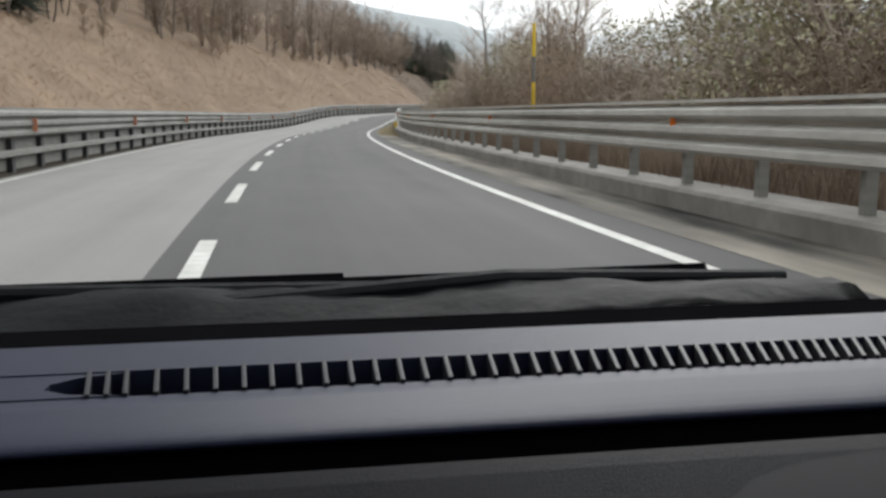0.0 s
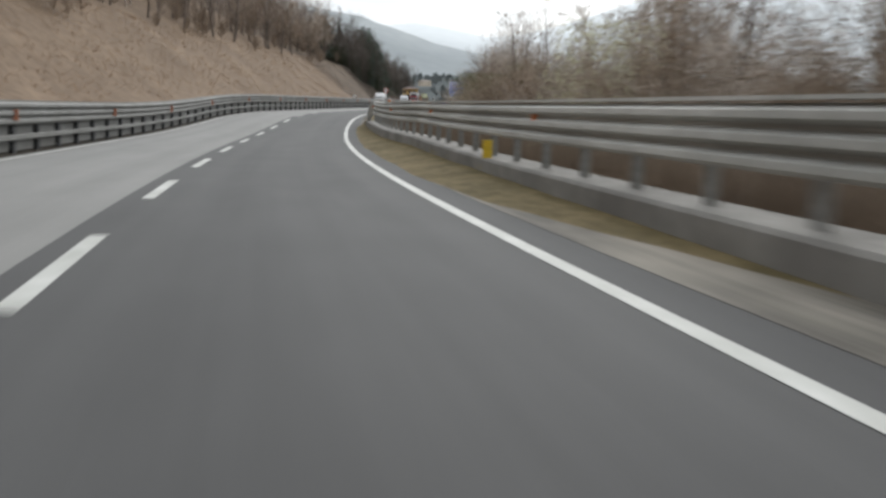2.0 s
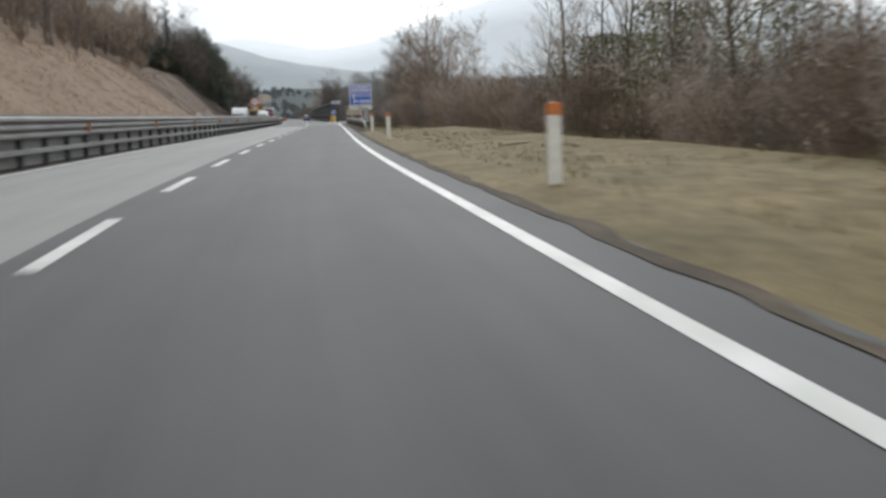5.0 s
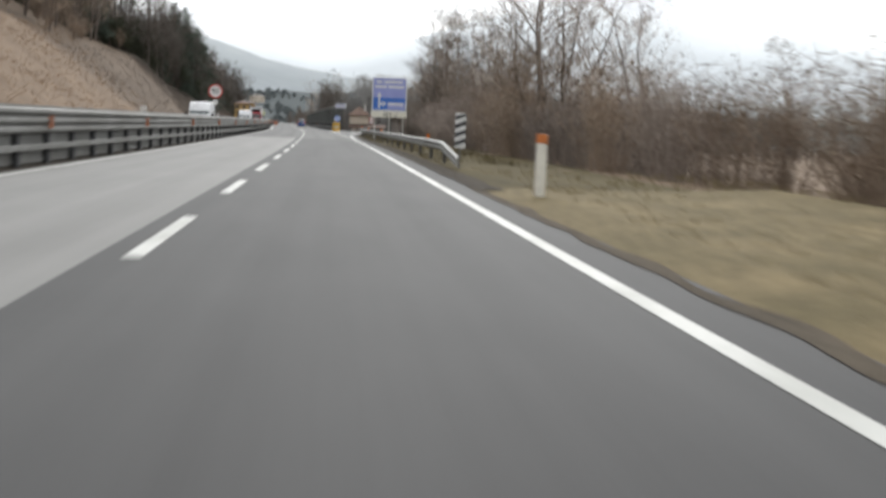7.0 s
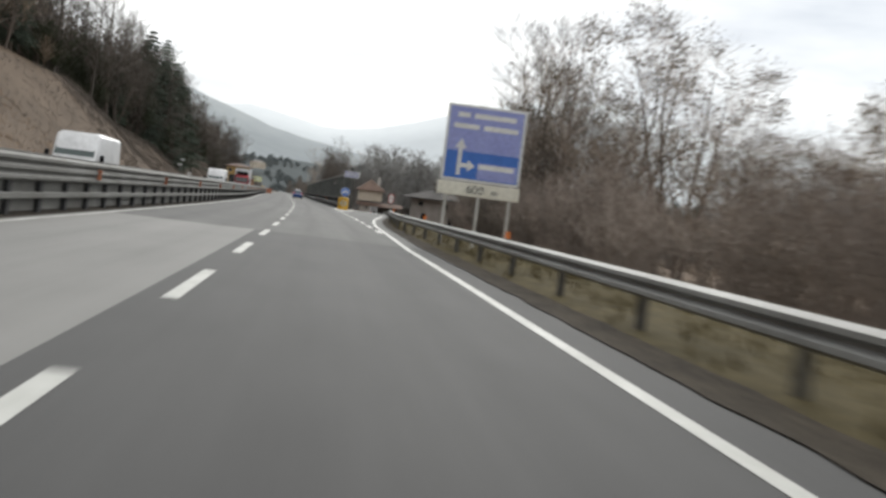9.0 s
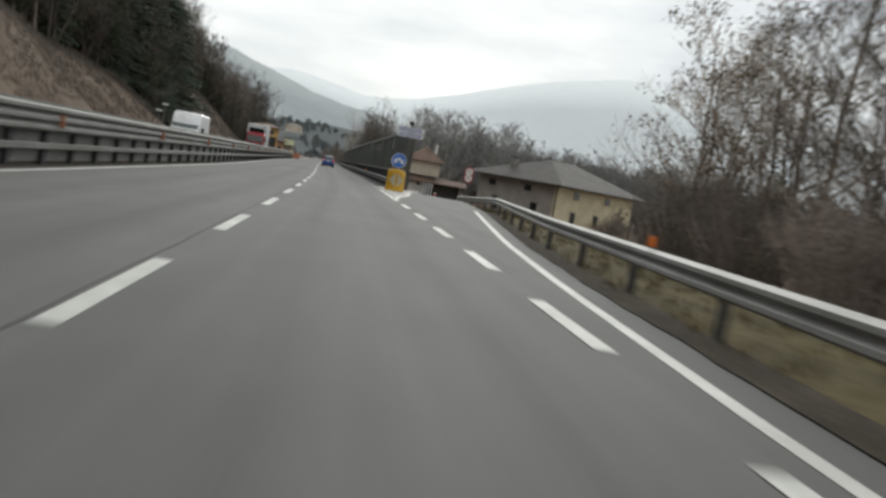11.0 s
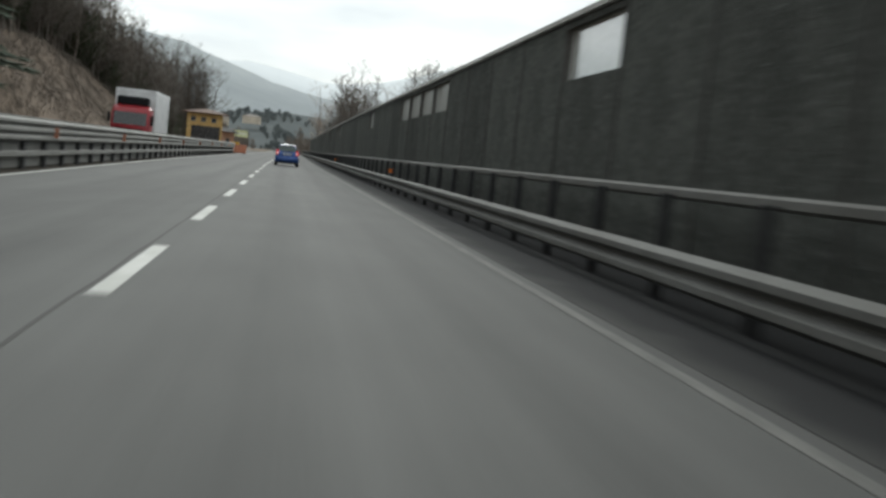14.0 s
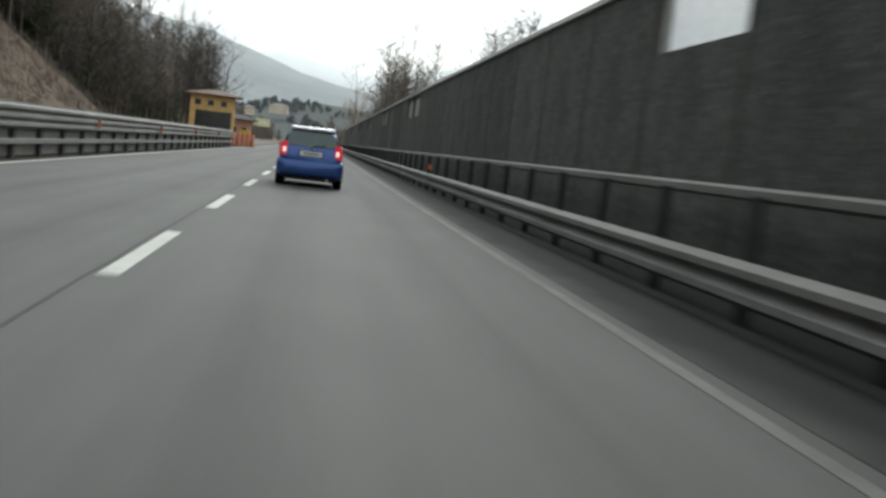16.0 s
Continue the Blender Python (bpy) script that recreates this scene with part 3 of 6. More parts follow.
tagged(part("verge", ribbon(46, 174, [(lambda s: EDGE(s) + (0.15 if s < 100 else 0.0) * noise.noise(Vector((s * 0.7, 1, 0))), lambda s: START(s) - (0.03 if s > 100 else 0.0)), (lambda s: max(5.3, EDGE(s) + 0.15), lambda s: START(s - 1.5) + 0.05 + RISE(s) * 0.5 + 0.03 * noise.noise(Vector((s * 0.9, 3, 0)))), (lambda s: 6.0, lambda s: START(s - 4) + 0.04 + RISE(s) + 0.04 * noise.noise(Vector((s * 0.7, 9, 0)))), (lambda s: 8.0, lambda s: START(s) + 0.06 + RISE(s) + 0.08 * noise.noise(Vector((s * 0.15, 4, 0)))), (lambda s: 10.5, lambda s: 0.1 + 0.2 * noise.noise(Vector((s * 0.1, 7, 0)))), (lambda s: 14.5, lambda s: -0.3)], 2.0), GRASS), "dry yellowish winter grass verge with bare patches", "verge", kind="structure")
tagged(part("verge", ribbon(174, 300, [(lambda s: (EXIT_LINE(s) + 0.95) if s > 225 else 4.85, lambda s: 0.0 + RAMP_FALL(s)), (lambda s: (EXIT_LINE(s) + 1.5) if s > 225 else 5.4, lambda s: 0.06 + RAMP_FALL(s)), (lambda s: max(9.5, EXIT_LINE(s) + 2.5), lambda s: -0.05 + RAMP_FALL(s)), (lambda s: max(14.0, EXIT_LINE(s) + 5), lambda s: -0.5 + RAMP_FALL(s))], 2.0), GRASS_OLIVE), "dull olive winter grass verge behind the guard rail", "verge", kind="structure")
tagged(part("gutter", strip(-70, 108, 4.35, 5.3, 0.004), GUTTER), "gritty gutter strip beside the lane", "gutter", kind="structure")
tagged(part("gutter", strip(108, 174.4, lambda s: 4.3 + 0.12 * noise.noise(Vector((s * 0.9, 2, 0))), lambda s: 4.5 + 0.2 * noise.noise(Vector((s * 0.7, 8, 0))), 0.008, 0.5), SOIL_EDGE), "ragged dark soil edge of the asphalt", "gutter", kind="structure")
tagged(part("gutter", strip(173.4, 300, lambda s: (4.35 if s < 226 else EXIT_LINE(s) + 0.5) + 0.09 * noise.noise(Vector((s * 0.8, 2, 0))), lambda s: (4.95 if s < 225 else EXIT_LINE(s) + 1.1) + 0.16 * noise.noise(Vector((s * 0.7, 6, 0))), lambda s: 0.016 + RAMP_FALL(s), 0.7), LITTER), "dark strip of leaf litter beside the lane", "gutter", kind="structure")
tagged(part("gutter", strip(302, 1000, 4.0, 5.78, lambda s: 0.008 if s < 304.5 else 0.004), GRIT), "dusty grit strip painted darker for shade below the guard rail", "gutter", kind="structure")
tagged(part("pavement", strip(-70, 84, 5.15, lambda s: BARRIER_D(s) - 0.3 if s < 60 else max(5.16, EDGE(s) + 0.3), 0.001), GUTTER), "dirty hard shoulder asphalt", "pavement", kind="structure")
tagged(part("kerb", sweep([(-0.35, -0.6), (-0.35, 0.2), (-0.3, 0.24), (0.4, 0.24), (0.4, -0.6)], -60, 108, 3, BARRIER_D, lambda s: RISE(s) + 0.3 * DROP(s)), CONCRETE), "stained concrete kerb under the steel barrier", "kerb", kind="structure")


def mark(s0, s1, d0, width=0.15, z=0.005, paint=None):
    d0 = d0 if callable(d0) else (lambda s, c=d0: c)
    return part("road_mark", strip(s0, s1, lambda s: d0(s) - width / 2, lambda s: d0(s) + width / 2, z, 3.0), paint or PAINT, road)


mark(-70, 282, lambda s: LANE if s < 225 else EXIT_LINE(s), 0.16, lambda s: 0.005 + RAMP_FALL(s))
mark(282, 360, EXIT_LINE, 0.15, lambda s: 0.012 + RAMP_FALL(s))
mark(278.5, 293, LANE + 0.02, 0.2)
mark(293, 304, LANE + 0.02, 0.18, 0.005, PAINT_OLD)
mark(304, 1000, LANE + 0.02, 0.12, 0.004, PAINT_DUSTY)
mark(-70, 1000, LEFT_LINE, 0.15)
s_mark = DASH_START - 75
while s_mark < 620:
    mark(s_mark - 0.25, s_mark + 3.3, 0.0, 0.16)
    s_mark += 7.5
for s_mark in (235.7, 241.8, 248.0, 254.1, 260.2, 266.3, 272.4):
    mark(s_mark, s_mark + 3.0, LANE + 0.02, 0.2, 0.009)
# a tar seam along the lane line where the two lanes meet
part("tar_seam", strip(226, 560, lambda s: -0.145 + 0.03 * noise.noise(Vector((s * 0.6, 1, 0))), lambda s: -0.115 + 0.035 * noise.noise(Vector((s * 0.6, 1, 0))), 0.003, 1.0), TAR, road)

# gore: two white lines, pale paving and stripes between them
GORE = table([(281, LANE + 0.1), (282.6, 3.95), (285.4, 4.38), (289.1, 4.95), (293.4, 5.38), (296, 5.55), (300, 6.0), (306, 7.0)])
tagged(part("gore_paving", strip(284, 304, LANE + 0.25, lambda s: GORE(s) + 0.05, 0.004), GORE_PAVING), "pale paved gore between lane and exit", "paving", kind="structure")
mark(280.5, 306, GORE, 0.17, lambda s: 0.009)
for s_mark in (286.6, 290.2, 293.2):
    part("road_mark", strip(s_mark, s_mark + 0.9, LANE + 0.3, lambda s: GORE(s) - 0.2, 0.008, 0.5), PAINT_OLD, road)


# ---- guard rails ----
def wave(count, height, depth, side):
    """A corrugated rail's section, 4 mm sheet drawn as a closed band; side: -1 bulges to the left."""
    front = []
    for k in range(count):
        b = k * height / count
        u = height / count
        front += [(0.0, b + 0.04 * u), (side * depth, b + 0.3 * u), (side * depth, b + 0.62 * u), (0.0, b + 0.9 * u)]
    back = [(a - side * 0.012, b) for a, b in reversed(front)]
    return front + back


def mesh_of(bm, mat, name):
    me = bpy.data.meshes.new(name)
    bm.normal_update()
    bm.to_mesh(me)
    bm.free()
    me.materials.append(mat)
    return me


POST_MESH = mesh_of(boxed(-0.05, 0.05, -0.06, 0.06, 0, 1, 0.008), STEEL_DARK, "post")
POST_LIGHT = mesh_of(boxed(-0.06, 0.06, -0.05, 0.05, 0, 1, 0.008), STEEL_MID, "post")
POST_DARK = mesh_of(boxed(-0.05, 0.05, -0.06, 0.06, 0, 1, 0.008), POST_SHADED, "post")
REFLECTOR_MESH = mesh_of(boxed(-0.035, 0.035, -0.012, 0.012, -0.07, 0.07, 0.006), ORANGE, "reflector")

REFLECTOR_OLD = mesh_of(boxed(-0.035, 0.035, -0.012, 0.012, -0.07, 0.07, 0.006), ORANGE_OLD, "reflector")

# median barrier: a tall corrugated rail, a lower one, and posts between
median = thing("median_barrier", "weathered galvanized double guard rail on close posts in the median", "guard rail", kind="structure")
for side in (-1, 1):
    off = 0.12 * side
    part("upper_rail", sweep(wave(3, 0.58, 0.09, side), -60, 430, 4, lambda s, o=off: MEDIAN(s) + o, 0.68), STEEL, median)
    part("lower_rail", sweep([(0, 0), (side * 0.05, 0.02), (side * 0.05, 0.12), (0, 0.14), (-side * 0.012, 0.14), (-side * 0.012, 0)], -60, 430, 4, lambda s, o=off: MEDIAN(s) + o, 0.32), STEEL, median)
part("top_rail", sweep([(-0.1, 0), (0.1, 0), (0.1, 0.04), (-0.1, 0.04)], -60, 430, 4, MEDIAN, 1.245), STEEL, median)
# Added plate, standing in for the paler road and far rail behind.
part("back_plate", sweep([(-0.02, 0), (0.02, 0), (0.02, 0.62), (-0.02, 0.62)], -60, 430, 4, lambda s: MEDIAN(s) - 0.01, 0.06), STEEL, median, "added steel plate as a paler backing between the posts")
s_post = -58.0
while s_post < 430:
    piece("post", POST_DARK, median, stand(s_post, MEDIAN(s_post) + 0.06, -0.1) @ Matrix.Diagonal((1.1, 1.9, 1.34, 1)))
    s_post += 2.25
for k in range(40):
    piece("reflector", REFLECTOR_OLD, median, stand(-50 + 12 * k, MEDIAN(-50 + 12 * k) + 0.235, 0.93) @ Matrix.Diagonal((1.5, 1, 2.0, 1)))
tagged(part("median_strip", strip(-60, 1000, lambda s: MEDIAN(s) - 0.5, lambda s: MEDIAN(s) + 0.35, 0.01), MUD), "dark soil strip under the median barrier", "median", kind="structure")

# right-hand barrier in the bend: a three-wave rail on a kerb
bend_rail = thing("bend_guard_rail", "tall three-wave galvanized guard rail on a concrete kerb", "guard rail", kind="structure")
part("rail", sweep(wave(3, 0.62, 0.15, -1), -60, 108, 3, lambda s: BARRIER_D(s) - 0.05, lambda s: 0.63 + RISE(s) + DROP(s)), STEEL_NEW, bend_rail)
part("top_rail", sweep([(-0.16, 0), (0.06, 0), (0.06, 0.035), (-0.16, 0.035)], -60, 108, 3, BARRIER_D, lambda s: 1.255 + RISE(s) + DROP(s)), STEEL_NEW, bend_rail)
s_post = -58.0
while s_post < 100:
    piece("post", POST_LIGHT, bend_rail, stand(s_post, BARRIER_D(s_post) + 0.06, 0.22 + RISE(s_post)) @ Matrix.Diagonal((1, 1, 1.02, 1)))
    s_post += 2.0
for s_post in (12, 24, 36, 48, 60, 72, 84, 96):
    piece("reflector", REFLECTOR_MESH, bend_rail, stand(s_post, BARRIER_D(s_post) - 0.16, 1.0 + RISE(s_post)))

# low two-wave rail along the straight and the exit
RAIL_D = table([(184, 5.15), (245, 5.15), (262, 6.15), (273, 7.3), (284, 8.5), (296, 9.3), (307, 9.8)])
RAIL_Z = lambda s: 0.43 + RAMP_FALL(s)
exit_rail = thing("exit_guard_rail", "weathered two-wave steel guard rail following the exit", "guard rail", kind="structure")
part("rail", sweep(wave(2, 0.31, 0.08, -1), 186, 307, 2.5, RAIL_D, RAIL_Z), STEEL_MID, exit_rail)
part("end_terminal", sweep(wave(2, 0.31, 0.08, -1), 182, 186, 1.0, RAIL_D, lambda s: 0.43 - 0.09 * (186 - s)), STEEL_MID, exit_rail)
s_post = 186.0
while s_post < 307:
    piece("post", POST_MESH, exit_rail, stand(s_post, RAIL_D(s_post) + 0.08, RAMP_FALL(s_post) - 0.1) @ Matrix.Diagonal((1, 1, 0.8, 1)))
    s_post += 4.0
for s_post in (190.5, 218.5, 234, 253):
    piece("reflector", REFLECTOR_MESH, exit_rail, stand(s_post, RAIL_D(s_post), 0.82 + RAMP_FALL(s_post)) @ Matrix.Diagonal((1.4, 1, 1.0, 1)))

# rail and tube before the noise barrier
wall_rail = thing("wall_guard_rail", "dusty two-wave guard rail with a tube rail above it", "guard rail", kind="structure")
part("rail", sweep(wave(2, 0.4, 0.09, -1), 301.5, 620, 3, 4.95, 0.21), STEEL, wall_rail)
part("tube_rail", sweep([(0.0, 0), (-0.05, 0.03), (-0.05, 0.1), (0.0, 0.13), (0.06, 0.1), (0.06, 0.03)], 306.4, 620, 3, 5.3, 1.07), STEEL, wall_rail)
part("tube_end", rodded(at(306.4, 5.3, 1.14), at(302.4, 5.3, 0.6), 0.06), STEEL, wall_rail)
s_post = 302.5
while s_post < 620:
    piece("post", POST_DARK, wall_rail, stand(s_post, 5.2, -0.05) @ Matrix.Diagonal((1, 1, 0.8 if s_post < 306 else 1.17, 1)))
    s_post += 2.25
for s_post in (303, 341.3, 380.7):
    piece("reflector", REFLECTOR_MESH, wall_rail, stand(s_post, 4.92, 0.79) @ Matrix.Diagonal((1.6, 1, 1, 1)))

# ---- noise barrier ----
MODULE = 3.15
WALL_D, WALL_TOP = 5.95, 3.86
noise_wall = thing("noise_barrier", "tall dark mossy concrete noise barrier with milky panes near its top", "noise barrier", kind="structure")
panel_full = mesh_of(boxed(-0.12, 0.12, 0.05, MODULE - 0.05, -0.1, WALL_TOP, 0.012), PANEL, "wall_panel")
panel_low = mesh_of(boxed(-0.12, 0.12, 0.05, MODULE - 0.05, -0.1, 2.84, 0.012), PANEL, "wall_panel")
panel_head = mesh_of(boxed(-0.12, 0.12, 0.05, MODULE - 0.05, 3.74, WALL_TOP, 0.008), PANEL, "wall_panel")
wall_post = mesh_of(boxed(-0.135, 0.13, -0.035, 0.035, -0.1, WALL_TOP + 0.02, 0.008), STEEL_DARK, "wall_post")
wall_pane = mesh_of(boxed(-0.02, 0.02, 0.08, MODULE - 0.08, 2.84, 3.74, 0.004), PANE, "window_pane")
WINDOWS = {5, 10, 11, 12, 13, 18, 29, 30, 36, 37, 43, 44, 50, 51, 60, 61}
for k in range(74):
    m = stand(304.2 + MODULE * k, WALL_D)
    piece("wall_post", wall_post, noise_wall, m)
    if k in WINDOWS:
        piece("wall_panel", panel_low, noise_wall, m)
        piece("window_pane", wall_pane, noise_wall, m)
        piece("wall_panel", panel_head, noise_wall, m)
    else:
        piece("wall_panel", panel_full, noise_wall, m)
part("coping", sweep([(-0.18, -0.03), (0.15, -0.03), (0.15, 0.06), (-0.18, 0.06)], 304, 304.2 + 74 * MODULE, 3, WALL_D, WALL_TOP + 0.05), STEEL_NEW, noise_wall, "thin pale metal coping")

# ---- signs and roadside things ----
def marker_post(s, d, yaw=0.0):
    ob = thing("marker_post", "white plastic marker post with an orange reflector, set in the grass", "marker post", "marker posts along the verge", m=stand(s, d, 0.0, yaw))
    bm = bmesh.new()
    polygon(bm, [(-0.085, -0.1), (0.085, -0.1), (0.085, 0.92), (0.0, 0.96), (-0.085, 0.96)], -0.05, 0.05)
    part("shaft", bm, POST_WHITE, ob)
    part("reflector", boxed(-0.09, 0.09, -0.056, 0.056, 0.94, 1.1, 0.01), ORANGE_CAP, ob, "orange reflector cap")
    return ob


for s_post, d_post in ((123.3, 5.2), (151.4, 5.05), (171.7, 5.2)):
    marker_post(s_post, d_post)


def arrow(bm, points, y):
    return polygon(bm, points, y - 0.004, y)


def fallen_branch(s, d, yaw, length, r):
    ob = thing("fallen_branch", "pale broken branch lying in the dry grass", "branch", "branches on the verge", m=stand(s, d, 0.12, yaw))
    bm = bmesh.new()
    rod(bm, (0, 0, -0.02), (length * 0.55, 0.03, -0.01), r, r * 0.8, 7)
    rod(bm, (length * 0.55, 0.03, -0.01), (length, -0.02, -0.02), r * 0.8, r * 0.4, 7)
    part("limb", bm, PALE_WOOD, ob)
    part("side_limb", rodded((length * 0.4, 0.02, -0.02), (length * 0.7, 0.3, 0.05), r * 0.5, r * 0.2, 6), PALE_WOOD, ob)
    return ob


for s_post, d_post, yaw, length, r in ((137.6, 7.2, 55, 1.8, 0.07), (136.0, 8.0, 30, 1.4, 0.06), (134.6, 8.5, 70, 1.1, 0.08), (150.0, 9.2, 20, 1.3, 0.05)):
    fallen_branch(s_post, d_post, yaw, length, r)


def striped_marker(s, d):
    ob = thing("striped_marker", "black and white diagonally striped marker board at the rail's end", "marker board", m=stand(s, d))
    part("board", boxed(-0.15, 0.15, 0.0, 0.04, 0.6, 1.55, 0.008), SIGN_WHITE, ob)
    for k in range(4):
        b = 0.64 + k * 0.24
        part("stripe", polygon(bmesh.new(), [(-0.148, b), (0.148, b + 0.12), (0.148, min(b + 0.24, 1.54)), (-0.148, b + 0.12)], -0.006, -0.001), BAR_DARK, ob, "black diagonal stripe")
    part("post", rodded((0, 0.06, -0.1), (0, 0.06, 1.4), 0.03), STEEL, ob)


striped_marker(182.3, 5.2)


def big_sign(s, d):
    """Blue lane sign on three posts; x runs across the road."""
    ob = thing("direction_sign", "large blue direction sign with cream plate on three posts", "road sign", m=stand(s, d, 0.0, -4))
    for x in (0.25, 1.35, 2.4):
        part("post", rodded((x, 0.08, -0.3), (x, 0.08, 4.3), 0.05), STEEL_NEW, ob)
    part("board", boxed(0.0, 2.65, 0.0, 0.04, 2.2, 4.75, 0.02), SIGN_WHITE, ob)
    part("blue_field", boxed(0.09, 2.56, -0.006, 0.0, 2.29, 4.66), SIGN_BLUE, ob, "blue reflective field")
    part("faded_field", boxed(0.1, 2.55, -0.01, -0.007, 3.2, 4.65), LILAC, ob, "paler faded upper field")
    part("faded_field", boxed(1.2, 2.52, -0.01, -0.007, 2.32, 2.86, 0.0), LILAC, ob, "paler faded lower field")
    part("plate", boxed(-0.06, 2.7, 0.0, 0.04, 1.72, 2.17, 0.015), SIGN_CREAM, ob, "cream distance plate")
    lettering("600", 0.4, BAR_DARK, ob, pose(1.2, -0.004, 1.94))
    lettering("m", 0.32, BAR_DARK, ob, pose(1.85, -0.004, 1.92))
    part("arrow", arrow(bmesh.new(), [(0.5, 2.4), (0.62, 2.4), (0.62, 3.3), (0.74, 3.3), (0.56, 3.62), (0.38, 3.3), (0.5, 3.3)], -0.012), SIGN_WHITE, ob, "white ahead arrow")
    part("arrow", arrow(bmesh.new(), [(0.62, 2.66), (0.85, 2.66), (0.85, 2.54), (1.1, 2.73), (0.85, 2.92), (0.85, 2.8), (0.62, 2.8)], -0.012), SIGN_WHITE, ob, "white branch arrow")
    for x0, x1, z in ((0.35, 0.75, 4.32), (0.9, 2.3, 4.32), (0.25, 1.1, 3.95), (1.25, 2.4, 3.95), (1.22, 2.4, 2.66)):
        part("text_bar", boxed(x0, x1, -0.016, -0.011, z, z + 0.16), SIGN_WHITE, ob, "white line of lettering")


big_sign(231.5, 5.2)


def round_sign(s, d, z, r, face, ring, yaw=0.0, name="round_sign", label="", top=None, pole=True):
    ob = thing(name, label, "road sign", m=stand(s, d, 0.0, yaw))
    if pole:
        part("post", rodded((0, 0.06, -0.3), (0, 0.06, z + r * 0.8), 0.035), STEEL, ob)
    part("disc", disc(bmesh.new(), (0, 0, z), (0, 1, 0), r, 0.03), ring, ob)
    part("face", disc(bmesh.new(), (0, -0.017, z), (0, 1, 0), r * (0.8 if ring is SIGN_RED else 0.93), 0.008), face, ob)
    return ob


median_sign = round_sign(216.0, -4.95, 2.75, 0.42, SIGN_WHITE, SIGN_RED, name="limit_sign", label="red-ringed white limit sign on a pole in the median")
lettering("90", 0.42, BAR_DARK, median_sign, pose(0, -0.026, 2.75))
part("plate", boxed(-0.13, 0.13, -0.01, 0.02, 1.95, 2.25, 0.01), SIGN_WHITE, median_sign, "small white plate")

pass_sign = round_sign(302.4, 5.14, 1.78, 0.47, SIGN_BLUE, SIGN_WHITE, name="pass_either_side_sign", label="round blue sign with two white arrows on a steel post")
for side in (-1, 1):
    part("arrow", arrow(bmesh.new(), [(side * x, z) for x, z in ((0.004, 2.0), (0.2, 1.82), (0.27, 1.89), (0.33, 1.6), (0.05, 1.65), (0.12, 1.73), (0.004, 1.83))], -0.026), SIGN_WHITE, pass_sign, "white downward arrow")

for z, words in ((1.95, "5,0"), (1.5, "30")):
    ob = round_sign(310.5, 10.8, z, 0.31, SIGN_WHITE, SIGN_RED, name="limit_sign", label="round white limit sign with a red ring on the ramp's post", pole=(z > 1.8))
    lettering(words, 0.26, BAR_DARK, ob, pose(0, -0.03, z))
    if z > 1.8:
        part("foot_post", rodded((0, 0.06, -2.0), (0, 0.06, 0.0), 0.035), STEEL, ob)


slope_plate = thing("slope_sign", "small white plate on a low post at the slope's foot", "road sign", m=stand(250.0, -14.6))
part("post", rodded((0, 0.03, -0.3), (0, 0.03, 1.9), 0.03), STEEL, slope_plate)
part("plate", boxed(-0.28, 0.28, -0.02, 0.0, 1.55, 2.05, 0.02), SIGN_WHITE, slope_plate)
slope_plate = thing("slope_sign", "small white plate on a low post at the slope's foot", "road sign", m=stand(342.0, -14.4))
part("post", rodded((0, 0.03, -0.3), (0, 0.03, 1.7), 0.03), STEEL, slope_plate)
part("plate", boxed(-0.25, 0.25, -0.02, 0.0, 1.5, 2.0, 0.02), SIGN_WHITE, slope_plate)


def barrel(s, d):
    ob = thing("crash_nose", "rounded yellow plastic crash nose with pale arrows standing on the gore", "crash cushion", m=stand(s, d))
    bm = bmesh.new()
    outline = [(0.52 * math.cos(a), -0.42 * math.sin(a)) for a in [math.pi * k / 20 for k in range(21)]] + [(-0.5, 0.45), (0.5, 0.45)]
    rings = []
    for z, k in ((0.0, 1.02), (0.05, 1.0), (1.0, 0.97), (1.12, 0.93), (1.17, 0.84)):
        rings.append([bm.verts.new((x * k, y * k, z + (0.08 * (1 - (x / 0.52) ** 2) if z > 0.9 else 0.0))) for x, y in outline])
    n = len(outline)
    for r0, r1 in zip(rings, rings[1:]):
        for k in range(n):
            bm.faces.new((r0[k], r0[(k + 1) % n], r1[(k + 1) % n], r1[k]))
    bm.faces.new(rings[-1])
    bm.faces.new(rings[0][::-1])
    bmesh.ops.recalc_face_normals(bm, faces=bm.faces)
    part("shell", bm, YELLOW, ob, smooth=True)
    for side in (-1, 1):
        bm = bmesh.new()
        rows = []
        for k in range(7):
            u = 0.06 + 0.32 * k / 6
            half = 0.36 * (1 - k / 6) + 0.02
            y = -0.43 * math.sqrt(max(0.0, 1 - (u / 0.53) ** 2)) - 0.006
            rows.append([bm.verts.new((side * u, y, 0.62 + w)) for w in (-half, half)])
        for a, b in zip(rows, rows[1:]):
            bm.faces.new((a[0], b[0], b[1], a[1]))
        bmesh.ops.solidify(bm, geom=bm.faces[:], thickness=0.004)
        bmesh.ops.recalc_face_normals(bm, faces=bm.faces)
        part("arrow", bm, PALE_YELLOW, ob, "pale reflective arrowhead")
    part("base_lip", boxed(-0.54, 0.54, -0.1, 0.47, 0.0, 0.05, 0.015), YELLOW, ob)


barrel(296.2, 4.72)

exit_sign = thing("exit_sign", "two stacked blue arrow boards on a tall dark post", "road sign", m=stand(303.0, 4.88, 0.0, -6))
part("post", rodded((0.75, 0.1, -0.1), (0.75, 0.1, 4.25), 0.055), STEEL_DARK, exit_sign)
